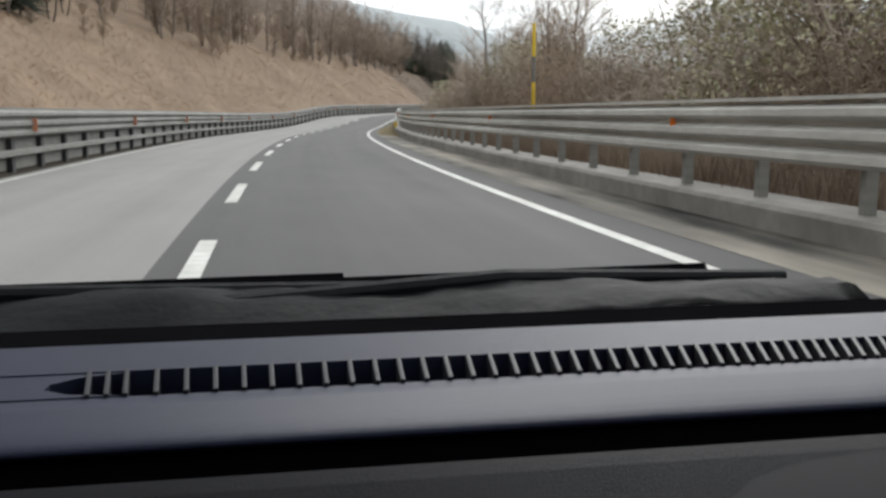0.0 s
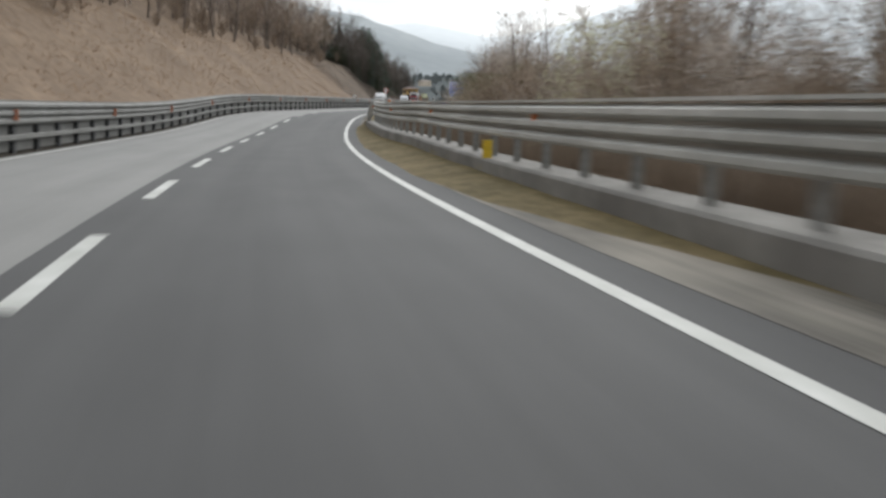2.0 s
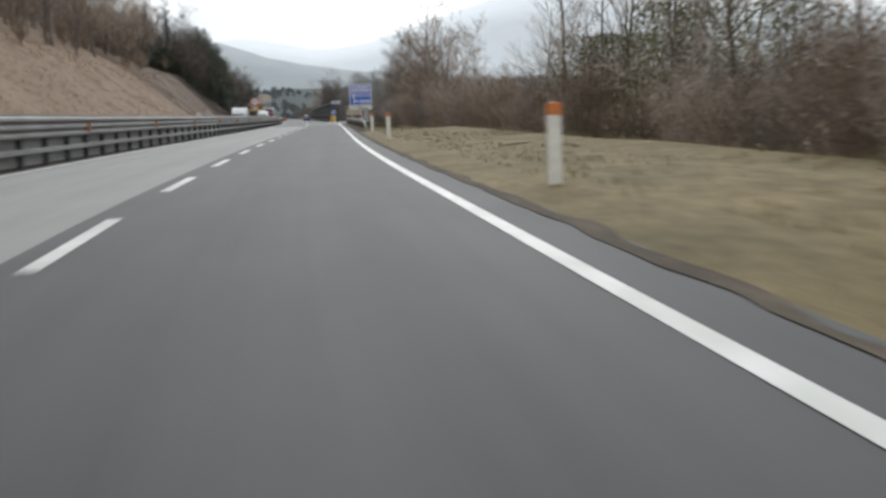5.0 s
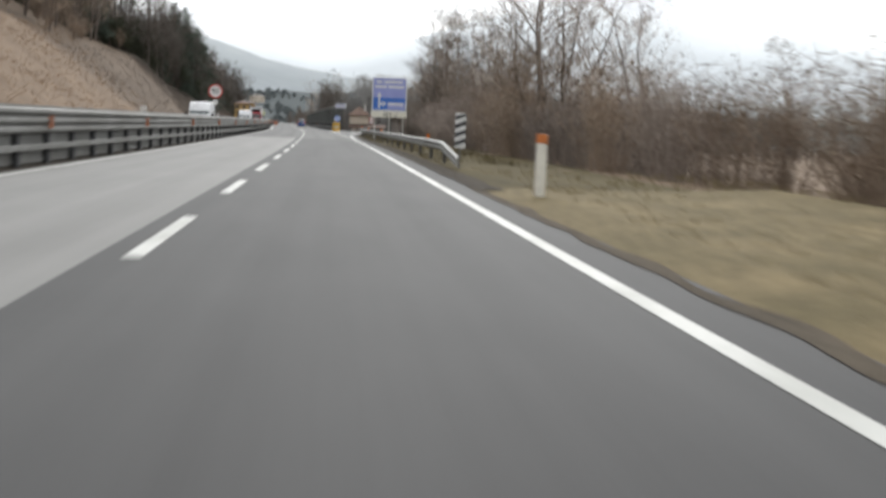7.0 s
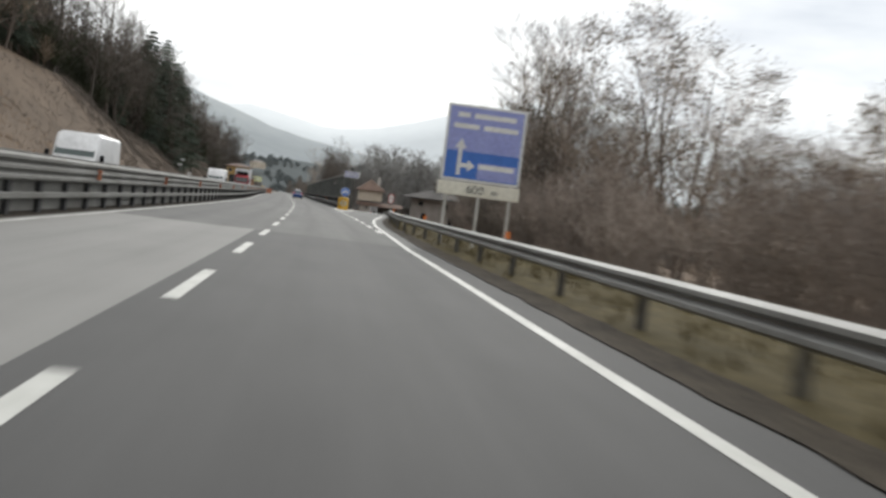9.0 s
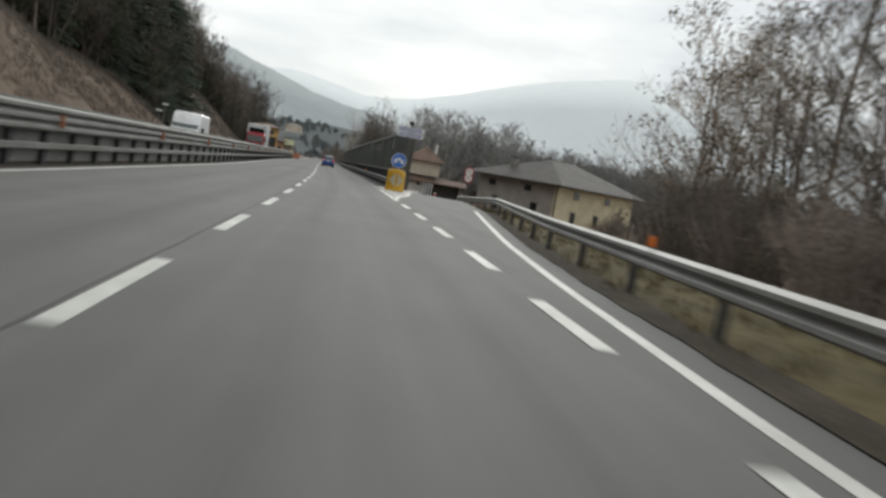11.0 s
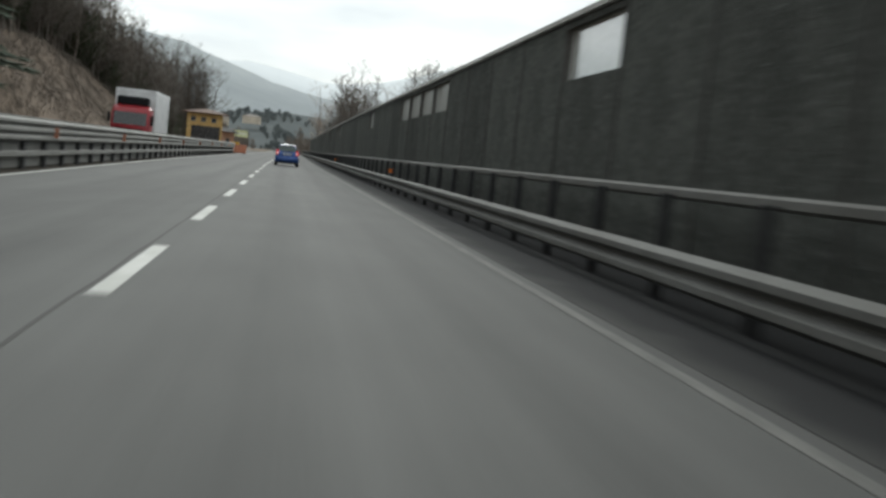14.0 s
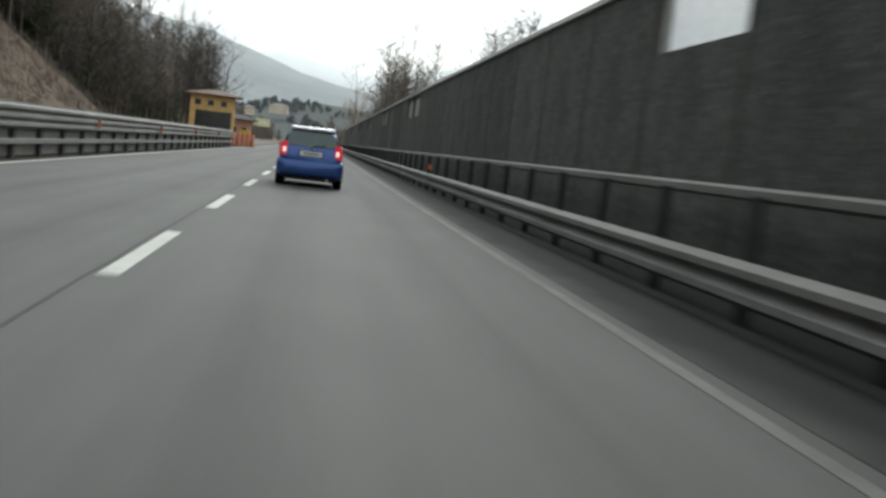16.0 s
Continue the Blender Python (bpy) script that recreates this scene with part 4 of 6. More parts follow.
for z, words in ((3.82, "CIVEZZANO"), (3.48, "SLACCHE")):
    bm = bmesh.new()
    polygon(bm, [(-0.02, z - 0.15), (1.45, z - 0.15), (1.6, z), (1.45, z + 0.15), (-0.02, z + 0.15)] if z < 3.6 else [(-0.02, z - 0.15), (1.6, z - 0.15), (1.6, z + 0.15), (-0.02, z + 0.15)], 0.0, 0.04)
    board = part("board", bm, SIGN_WHITE, exit_sign)
    part("blue_field", boxed(0.03, 1.42, -0.006, 0.0, z - 0.11, z + 0.11), LILAC_PALE, board, "blue field")
    lettering(words, 0.21, SIGN_WHITE, board, pose(0.72, -0.009, z))
part("lamp_cowl", disc(bmesh.new(), (0.72, 0.1, 4.22), (0, 0, 1), 0.14, 0.2), TRIM, exit_sign, "dark dome on top")

ramp_post = thing("ramp_marker", "white and red marker post at the ramp's edge", "marker post", m=stand(312, 8.8, RAMP_FALL(312)))
part("shaft", boxed(-0.07, 0.07, -0.04, 0.04, -0.2, 0.85, 0.02), SIGN_WHITE, ramp_post)
part("reflector", boxed(-0.074, 0.074, -0.045, 0.045, 0.62, 0.76, 0.01), SIGN_RED, ramp_post)

yellow_pole = thing("gas_marker_pole", "slim yellow marker pole behind the guard rail", "marker pole", m=stand(27.5, 7.4))
part("pole", rodded((0, 0, -0.2), (0, 0, 3.6), 0.05), YELLOW_POST, yellow_pole)
part("band", rodded((0, 0, 2.0), (0, 0, 2.7), 0.056), STEEL, yellow_pole)
small_yellow = thing("cable_marker", "small yellow plate on the kerb by the rail", "marker", m=stand(63, 5.5, 0.385))
part("plate", boxed(-0.09, 0.09, -0.02, 0.02, 0.0, 0.34, 0.01), YELLOW_POST, small_yellow)


# ---- buildings ----
def window(parent, x, z, w, h, y, turned=0.0, origin=(0, 0, 0), shutters=False):
    m = Matrix.Translation(origin) @ Matrix.Rotation(radians(turned), 4, "Z") @ Matrix.Translation((x, y, z))
    ob = part("window", boxed(-w / 2 - 0.08, w / 2 + 0.08, -0.05, 0.05, -0.1, h + 0.08, 0.01), WOOD if shutters else PLASTER_GREY, parent)
    ob.matrix_basis = m
    p = part("pane", boxed(-w / 2, w / 2, -0.07, -0.03, 0, h), DARK_PANE, ob)
    part("sill", boxed(-w / 2 - 0.12, w / 2 + 0.12, -0.14, 0.0, -0.16, -0.08), CONCRETE, ob)
    return ob


def hip_roof(w, l, eave, rise, over, z):
    bm = bmesh.new()
    a = [(-over, -over), (w + over, -over), (w + over, l + over), (-over, l + over)]
    low = [bm.verts.new((x, y, z - 0.12)) for x, y in a]
    edge = [bm.verts.new((x, y, z)) for x, y in a]
    if l >= w:
        r = [bm.verts.new((w / 2, w / 2, z + rise)), bm.verts.new((w / 2, l - w / 2, z + rise))]
        sides = [(0, 1, r[0], None), (1, 2, r[1], r[0]), (2, 3, r[1], None), (3, 0, r[0], r[1])]
    else:
        r = [bm.verts.new((l / 2, l / 2, z + rise)), bm.verts.new((w - l / 2, l / 2, z + rise))]
        sides = [(0, 1, r[1], r[0]), (1, 2, r[1], None), (2, 3, r[0], r[1]), (3, 0, r[0], None)]
    for i, j, p, q in sides:
        bm.faces.new([edge[i], edge[j], p] + ([q] if q else []))
    for k in range(4):
        bm.faces.new((low[k], low[(k + 1) % 4], edge[(k + 1) % 4], edge[k]))
    bm.faces.new(low[::-1])
    bmesh.ops.recalc_face_normals(bm, faces=bm.faces)
    return bm


def old_house():
    """Old farm building below the road; its corner points to the road, one wall grey, the other cream."""
    corner, right = at(348.6, 26.7, 0), at(359.3, 38.9, 0)
    way = (right - corner).normalized()
    yaw = math.degrees(math.atan2(way.y, way.x))
    base, eave = -4.2, 2.7
    ob = thing("farmhouse", "old farmhouse with cream and grey plaster under a slate roof", "house", m=Matrix.Translation((corner.x, corner.y, 0)) @ Matrix.Rotation(radians(yaw), 4, "Z"))
    w, l = (right - corner).length, 11.5
    part("cream_wall", boxed(0, w, 0.0, 0.5, base, eave), PLASTER_CREAM, ob, "weathered cream plaster wall")
    part("grey_wall", boxed(-0.003, 0.5, 0.5, l, base, eave), PLASTER_GREY, ob, "bare grey plaster wall")
    part("wall", boxed(0.5, w, l - 0.5, l, base, eave), PLASTER_GREY, ob)
    part("wall", boxed(w - 0.5, w, 0.5, l - 0.5, base, eave), PLASTER_GREY, ob)
    part("roof", hip_roof(w, l, eave, 2.9, 1.3, eave), SLATE, ob, "grey slate hip roof with wide eaves")
    part("gutter", boxed(-1.42, -1.3, -1.3, l + 1.3, eave - 0.1, eave + 0.02), STEEL_DARK, ob)
    for x, z, hh in ((3.6, -1.4, 1.3), (8.4, -1.4, 1.3), (13.2, -1.4, 1.2), (3.8, 1.5, 0.7), (10.4, 1.5, 0.7)):
        window(ob, x, z, 0.95, hh, 0.0)
    for x, z, hh in ((-3.0, -1.2, 1.5), (-8.6, -1.2, 1.5), (-4.2, 1.5, 0.7), (-9.4, 1.5, 0.7)):
        window(ob, x, z, 0.95, hh, 0.0, -90)
    part("pipe", rodded((-0.1, 0.1, base), (-0.1, 0.1, eave), 0.06), STEEL_DARK, ob)
    for x, y in ((2.0, 8.2), (6.5, 6.2)):
        ch = part("chimney", boxed(x, x + 0.7, y, y + 0.7, eave + 0.6, eave + 2.4, 0.03), CONCRETE, ob)
        part("cap", boxed(x - 0.1, x + 0.8, y - 0.1, y + 0.8, eave + 2.4, eave + 2.52), SLATE, ch)
    part("aerial", rodded((4.6, 6.5, eave + 1.5), (4.6, 6.5, eave + 5.0), 0.03), STEEL_DARK, ob)
    for a in (4.4, 4.7, 4.9):
        part("aerial_arm", rodded((4.1, 6.5, eave + a), (5.1, 6.5, eave + a), 0.02), STEEL_DARK, ob)
    for x, y, z in ((1.4, 5.2, eave + 0.98), (1.4, 7.6, eave + 0.98)):
        sk = part("skylight", boxed(-0.45, 0.45, -0.35, 0.35, -0.04, 0.06), LAMP_WHITE, ob, "pale roof light")
        sk.matrix_basis = pose(x, y, z, 0, -25, 0)


old_house()


def plain_house(s, d, yaw, w, l, base, eave, wall_mat, label, rows, open_ground=False, roof=SLATE, rise=2.0):
    ob = thing("house", label, "house", m=stand(s, d, 0, yaw))
    part("wall", boxed(0, w, 0, l, base, eave), wall_mat, ob)
    part("roof", hip_roof(w, l, eave, rise, 1.2, eave), roof, ob)
    for z, hh in rows:
        k = 1.2
        while k < w - 0.6:
            window(ob, k, z, 0.9, hh, 0.0)
            k += 2.1
        k = 1.2
        while k < l - 0.6:
            window(ob, k, z, 0.9, hh, 0.0, 90, (w, 0, 0))
            k += 2.4
    if open_ground:
        # Flat dark panel on the wall imitates the shade of an open bay.
        part("carport", boxed(0.9, w - 0.4, -0.03, 0.2, base + 0.2, base + 4.7), DARK_PANE, ob, "dark panel standing in for the shaded bay below")
    return ob


plain_house(520, -20.2, 4, 7.2, 6, -0.5, 6.9, PLASTER_YELLOW, "ochre yellow house with a dark hip roof above a dark bay", [(5.1, 0.8)], True, roof=ROOF_TILE, rise=0.9)
plain_house(562, -17.6, 4, 4.8, 7, -1.0, 4.0, PLASTER_ROSE, "faded rose house by the roadside", [(1.2, 1.1)], rise=1.0)


def ramp_house():
    """House below the exit ramp: an upper floor under a tiled roof, a canopy, white posts and a dark porch."""
    ob = thing("house", "cream house with brown tiled roofs and a white-posted porch", "house", m=stand(362, 11.0, 0, -3))
    part("upper_wall", boxed(0.0, 3.8, 0.0, 6.0, 1.2, 2.95), PLASTER_PALE, ob, "cream upper wall")
    part("lower_wall", boxed(0.3, 2.3, -0.05, 0.3, -3.6, 0.6), WHITE_WALL, ob, "white lower wall")
    # Porch back wall takes a dark colour in place of interior shade.
    part("porch_wall", boxed(2.3, 6.6, 0.8, 1.0, -3.6, 0.9), SLATE, ob, "wall coloured dark for the shade inside the porch")
    part("side_wall", boxed(6.6, 6.9, 0.0, 6.0, -3.6, 0.9), PLASTER_GREY, ob)
    bm = bmesh.new()
    polygon(bm, [(-0.9, 0.35), (0.8, 0.95), (0.8, 1.05), (-0.9, 0.47)], -0.3, 7.3)
    canopy = part("canopy", bm, ROOF_TILE, ob, "brown tiled canopy roof")
    canopy.matrix_basis = Matrix.Rotation(radians(90), 4, "Z") @ Matrix.Diagonal((1, -1, 1, 1))
    part("window", boxed(1.3, 1.6, -0.08, 0.0, -0.1, 0.25), DARK_PANE, ob)
    for x in (2.1, 2.45, 2.8, 3.15):
        part("porch_post", boxed(x - 0.07, x + 0.07, -0.85, -0.7, -3.6, 0.45, 0.01), WHITE_PAINT, ob)
    part("roof", hip_roof(3.8, 6.0, 2.95, 1.9, 0.5, 2.95), ROOF_TILE, ob, "brown tiled roof")
    ch = part("chimney", boxed(2.9, 3.3, 2.0, 2.4, 3.2, 5.2, 0.02), WHITE_WALL, ob)
    part("cap", boxed(2.85, 3.35, 1.95, 2.45, 5.2, 5.3), CONCRETE, ch)


ramp_house()

billboard = thing("billboard", "lime green billboard on two posts beside the road", "billboard", m=stand(602, -15.1, 0))
part("panel", boxed(0, 3.9, 0, 0.15, 3.3, 5.2, 0.02), LIME, billboard)
for x in (0.6, 3.3):
    part("post", rodded((x, 0.2, -0.3), (x, 0.2, 4.6), 0.09), STEEL, billboard)
part("text_bar", boxed(0.5, 3.4, -0.01, 0.0, 4.1, 4.5), SIGN_WHITE, billboard)

site_fence = thing("site_fence", "orange site fence panels where the median rail ends", "fence", m=stand(432, -5.4))
for k in range(7):
    part("panel", boxed(-1.0 + k * 0.3, -0.68 + k * 0.3, k * 1.5, k * 1.5 + 1.46, 0.0, 1.1, 0.01), ORANGE_MESH, site_fence)
    part("foot", boxed(-1.1 + k * 0.3, -0.58 + k * 0.3, k * 1.5 + 0.6, k * 1.5 + 0.85, 0.0, 0.09, 0.01), RUBBER, site_fence)
site_light = thing("site_trailer", "small yellow works trailer by the road", "trailer", m=stand(470, -7.3))
part("body", boxed(-0.6, 0.6, 0, 1.6, 0.35, 1.5, 0.08), YELLOW, site_light)
for x in (-0.58, 0.58):
    part("wheel", disc(bmesh.new(), (x, 0.8, 0.3), (1, 0, 0), 0.3, 0.16, 20), RUBBER, site_light)


# ---- vehicles ----
def loft(sections, bm=None):
    """Closed rings joined one after the other."""
    bm = bm or bmesh.new()
    rings = [[bm.verts.new(p) for p in ring] for ring in sections]
    n = len(rings[0])
    for r0, r1 in zip(rings, rings[1:]):
        for k in range(n):
            bm.faces.new((r0[k], r0[(k + 1) % n], r1[(k + 1) % n], r1[k]))
    bm.faces.new(rings[0])
    bm.faces.new(rings[-1][::-1])
    bmesh.ops.recalc_face_normals(bm, faces=bm.faces)
    return bm


def ring(y, half, low, high, corner=0.12, tuck=0.0, n=6, flare=0.0):
    """A rounded box section across a car, at y; tuck narrows its top."""
    pts = []
    for cx, cz, a0 in ((half - corner - tuck, high - corner, 0), (-half + corner + tuck, high - corner, 90), (-half + corner, low + corner, 180), (half - corner, low + corner, 270)):
        for k in range(n):
            a = radians(a0 + 90 * k / (n - 1))
            pts.append((cx + corner * math.cos(a), y, cz + corner * math.sin(a)))
    return pts


def wheel(parent, x, y, r=0.3, w=0.19):
    ob = part("wheel", boxed(-0.02, 0.02, -0.02, 0.02, -0.02, 0.02), TRIM, parent)
    ob.matrix_basis = pose(x, y, r)
    bm = bmesh.new()
    rings = []
    for a, k in ((-w / 2, 0.8), (-w / 2, 0.95), (-w * 0.35, 1.0), (w * 0.35, 1.0), (w / 2, 0.95), (w / 2, 0.8)):
        rings.append([(a, r * k * math.cos(u), r * k * math.sin(u)) for u in [2 * math.pi * j / 28 for j in range(28)]])
    part("tyre", loft(rings), RUBBER, ob, smooth=False)
    side = 1 if x > 0 else -1
    rim = bmesh.new()
    disc(rim, (side * w * 0.42, 0, 0), (1, 0, 0), r * 0.66, 0.03, 28)
    for j in range(5):
        u = 2 * math.pi * j / 5
        rod(rim, (side * w * 0.5, 0, 0), (side * w * 0.46, r * 0.6 * math.cos(u), r * 0.6 * math.sin(u)), 0.035, 0.03, 6)
    part("rim", rim, CHROME, ob)
    return ob


def blue_hatchback(m):
    ob = thing("hatchback_car", "blue five-door hatchback with a pale roof and lit tail lights", "car", m=m)
    length, half = 3.75, 0.82
    secs = [ring(0.0, 0.7, 0.36, 0.8, 0.12, 0.04), ring(0.05, 0.795, 0.27, 0.96, 0.15, 0.05), ring(0.18, 0.82, 0.22, 1.03, 0.14, 0.08), ring(0.6, 0.825, 0.2, 1.02, 0.12, 0.09), ring(1.6, 0.825, 0.19, 0.99, 0.12, 0.07), ring(2.6, 0.82, 0.19, 0.95, 0.14, 0.06), ring(3.2, 0.8, 0.2, 0.86, 0.16, 0.06), ring(3.6, 0.72, 0.24, 0.74, 0.18, 0.08), ring(3.75, 0.55, 0.32, 0.62, 0.12)]
    part("body", loft(secs), BLUE_CAR, ob, smooth=True)
    cabin = [ring(0.13, 0.68, 0.9, 1.0, 0.04, 0.02), ring(0.25, 0.7, 0.9, 1.25, 0.1, 0.1), ring(0.44, 0.71, 0.9, 1.42, 0.1, 0.14), ring(1.6, 0.73, 0.9, 1.46, 0.1, 0.16), ring(2.1, 0.72, 0.9, 1.38, 0.1, 0.15), ring(2.9, 0.68, 0.88, 0.93, 0.02, 0.0)]
    part("cabin", loft(cabin), BLUE_CAR, ob, smooth=True)
    roof = [ring(0.34, 0.5, 1.4, 1.45, 0.025), ring(0.42, 0.56, 1.42, 1.49, 0.03), ring(1.5, 0.58, 1.44, 1.51, 0.03), ring(2.05, 0.56, 1.4, 1.45, 0.02)]
    part("roof", loft(roof), ROOF_SKY, ob, "roof coloured pale for reflected sky", smooth=True)
    bm = bmesh.new()
    polygon(bm, [(-0.6, 0.05), (-0.4, 0.012), (0.0, 0.0), (0.4, 0.012), (0.6, 0.05), (0.62, 0.1), (0.54, 0.36), (0.46, 0.42), (-0.46, 0.42), (-0.54, 0.36), (-0.62, 0.1)], -0.012, 0.012)
    glass = part("rear_window", bm, CAR_GLASS, ob, "greenish tinted rear window")
    glass.matrix_basis = Matrix.Translation((0, 0.12, 0.99)) @ Matrix.Rotation(radians(-27), 4, "X")
    part("rear_wiper", rodded((0.05, 0.115, 1.02), (0.36, 0.135, 1.06), 0.014), TRIM, ob)
    part("spoiler", boxed(-0.5, 0.5, 0.25, 0.5, 1.425, 1.48, 0.02), ROOF_SKY, ob)
    for side in (-1, 1):
        part("roof_rail", rodded((side * 0.54, 0.42, 1.49), (side * 0.55, 1.7, 1.51), 0.025), ROOF_SKY, ob)
        plan = [(0.6, -0.004), (0.7, 0.012), (0.765, 0.06), (0.805, 0.22), (0.77, 0.25), (0.6, 0.12)]
        lamp_rings = [[(side * (0.69 + (x - 0.69) * k - (z - 0.74) * 0.08), 0.02 + (y - 0.02) * (0.9 + 0.1 * k), z) for x, y in plan] for z, k in ((0.75, 0.75), (0.78, 0.95), (0.94, 1.0), (1.05, 0.9), (1.1, 0.6))]
        lamp = part("tail_light", loft(lamp_rings), LAMP_RED, ob, "lit red tail light", smooth=False)
        part("brake_lens", boxed(min(side * 0.61, side * 0.7), max(side * 0.61, side * 0.7), -0.012, 0.06, 0.83, 0.95, 0.015), LAMP_PINK, lamp, "pale glowing lens")
        part("side_window", polygon(bmesh.new(), [(0, 0), (1.7, -0.03), (1.15, 0.36), (0.1, 0.4)], -0.006, 0.006), CAR_GLASS, ob).matrix_basis = Matrix.Translation((side * 0.715, 0.55, 1.0)) @ Matrix.Rotation(radians(90), 4, "Z") @ Matrix.Rotation(radians(-side * 17), 4, "X")
        part("wing_mirror", boxed(min(side * 0.76, side * 0.87), max(side * 0.76, side * 0.87), 2.05, 2.18, 0.94, 1.05, 0.04), BLUE_CAR, ob)
    part("bumper", loft([ring(-0.06, 0.66, 0.34, 0.58, 0.1), ring(-0.03, 0.76, 0.3, 0.64, 0.13), ring(0.02, 0.805, 0.28, 0.67, 0.13), ring(0.2, 0.83, 0.27, 0.69, 0.1)]), BLUE_CAR, ob, smooth=True)
    part("hatch_seam", boxed(-0.62, 0.62, 0.008, 0.03, 0.69, 0.7), TRIM, ob)
    part("underside", boxed(-0.66, 0.66, 0.05, 3.4, 0.17, 0.34, 0.03), TRIM, ob)
    plate = part("number_plate", boxed(-0.27, 0.27, -0.014, 0.015, 0.775, 0.895, 0.005), PLATE, ob)
    part("text_bar", boxed(-0.19, 0.2, -0.018, -0.013, 0.815, 0.855), BAR_GREY, plate)
    part("plate_recess", boxed(-0.3, 0.3, -0.008, 0.03, 0.76, 0.91, 0.01), TRIM, ob, "dark plate frame")
    part("badge", disc(bmesh.new(), (0, 0.0, 0.98), (0, 1, 0.3), 0.04, 0.03, 20), CHROME, ob)
    part("exhaust", rodded((0.45, -0.02, 0.22), (0.45, 0.3, 0.22), 0.03), CHROME, ob)
    part("aerial", rodded((0, 0.55, 1.49), (0, 0.4, 1.66), 0.01, 0.004), TRIM, ob)
    for x in (-0.73, 0.73):
        for y in (0.62, 3.02):
            wheel(ob, x, y)
    return ob


blue_hatchback(stand(375.6, 1.35, 0.0))


def lorry(m):
    """A box lorry seen from its front; y points to its front."""
    ob = thing("box_lorry", "white box lorry with a dark red cab on the oncoming carriageway", "lorry", m=m)
    part("box", boxed(-1.25, 1.25, -7.0, 0.0, 1.0, 3.9, 0.04), WHITE_PAINT, ob)
    part("cab", loft([ring(0.15, 1.15, 0.5, 2.7, 0.15), ring(1.2, 1.18, 0.45, 2.85, 0.2, 0.03), ring(1.75, 1.15, 0.45, 2.5, 0.2, 0.04), ring(1.95, 1.1, 0.5, 1.6, 0.15)]), RED_PAINT, ob, smooth=True)
    ws = part("windscreen", boxed(-0.98, 0.98, -0.02, 0.02, 0.0, 0.8, 0.02), DARK_PANE, ob)
    ws.matrix_basis = pose(0, 1.93, 1.62, 12, 0, 0)
    part("grille", boxed(-0.8, 0.8, 1.93, 1.99, 0.8, 1.4, 0.02), TRIM, ob)
    part("bumper", boxed(-1.15, 1.15, 1.8, 2.08, 0.4, 0.75, 0.05), WHITE_PAINT, ob)
    for x in (-0.9, 0.9):
        part("headlight", boxed(x - 0.16, x + 0.16, 2.05, 2.1, 0.5, 0.68, 0.02), LAMP_WHITE, ob)
        part("mirror", boxed(x * 1.42 - 0.08, x * 1.42 + 0.08, 1.6, 1.75, 1.7, 2.3, 0.03), TRIM, ob)
    part("roof_fairing", boxed(-0.95, 0.95, 0.3, 1.2, 2.8, 3.4, 0.15), TRIM, ob)
    part("chassis", boxed(-0.5, 0.5, -6.9, 1.4, 0.55, 1.0, 0.02), TRIM, ob)
    for y in (1.0, -4.6, -5.7):
        for x in (-1.0, 1.0):
            wheel(ob, x, y, 0.48, 0.28)


lorry(stand(371.3, -8.3, 0.0, 180))


def van(m):
    ob = thing("panel_van", "white panel van on the oncoming carriageway", "van", m=m)
    part("body", loft([ring(-5.4, 0.9, 0.4, 2.35, 0.12, 0.06), ring(-5.3, 0.96, 0.35, 2.45, 0.16, 0.08), ring(-1.6, 0.97, 0.33, 2.48, 0.16, 0.08), ring(-1.1, 0.97, 0.33, 2.4, 0.16, 0.1), ring(-0.55, 0.96, 0.33, 1.5, 0.14, 0.1), ring(-0.1, 0.93, 0.35, 1.15, 0.14, 0.08), ring(0.0, 0.8, 0.4, 0.95, 0.14)]), WHITE_PAINT, ob, smooth=True)
    ws = part("windscreen", boxed(-0.78, 0.78, -0.015, 0.015, 0.0, 0.95, 0.03), CAR_GLASS, ob)
    ws.matrix_basis = pose(0, -0.52, 1.44, 33, 0, 0)
    part("grille", boxed(-0.45, 0.45, -0.03, 0.03, 0.7, 0.95, 0.02), TRIM, ob)
    part("bumper", boxed(-0.92, 0.92, -0.25, 0.05, 0.33, 0.6, 0.05), TRIM, ob)
    for x in (-0.7, 0.7):
        part("headlight", boxed(x - 0.14, x + 0.14, -0.12, 0.03, 0.8, 1.02, 0.03), LAMP_WHITE, ob)
        part("mirror", boxed(x * 1.55 - 0.08, x * 1.55 + 0.08, -0.75, -0.6, 1.3, 1.62, 0.03), TRIM, ob)
        for y in (-0.9, -4.4):
            wheel(ob, x * 1.2, y, 0.34, 0.22)


van(stand(303.0, -8.2, 0.0, 180))
van(stand(240.0, -8.6, 0.0, 180))


# ---- plants ----
def twig_tris(verts, faces, a, b, w):
    """A slim three-cornered spike from a to b."""
    axis = (b - a)
    side = axis.orthogonal().normalized() * w
    other = axis.cross(side).normalized() * w
    k = len(verts)
    verts.extend([a + side, a - side * 0.5 + other * 0.87, a - side * 0.5 - other * 0.87, b])
    faces.extend([(k, k + 1, k + 3), (k + 1, k + 2, k + 3), (k + 2, k, k + 3)])


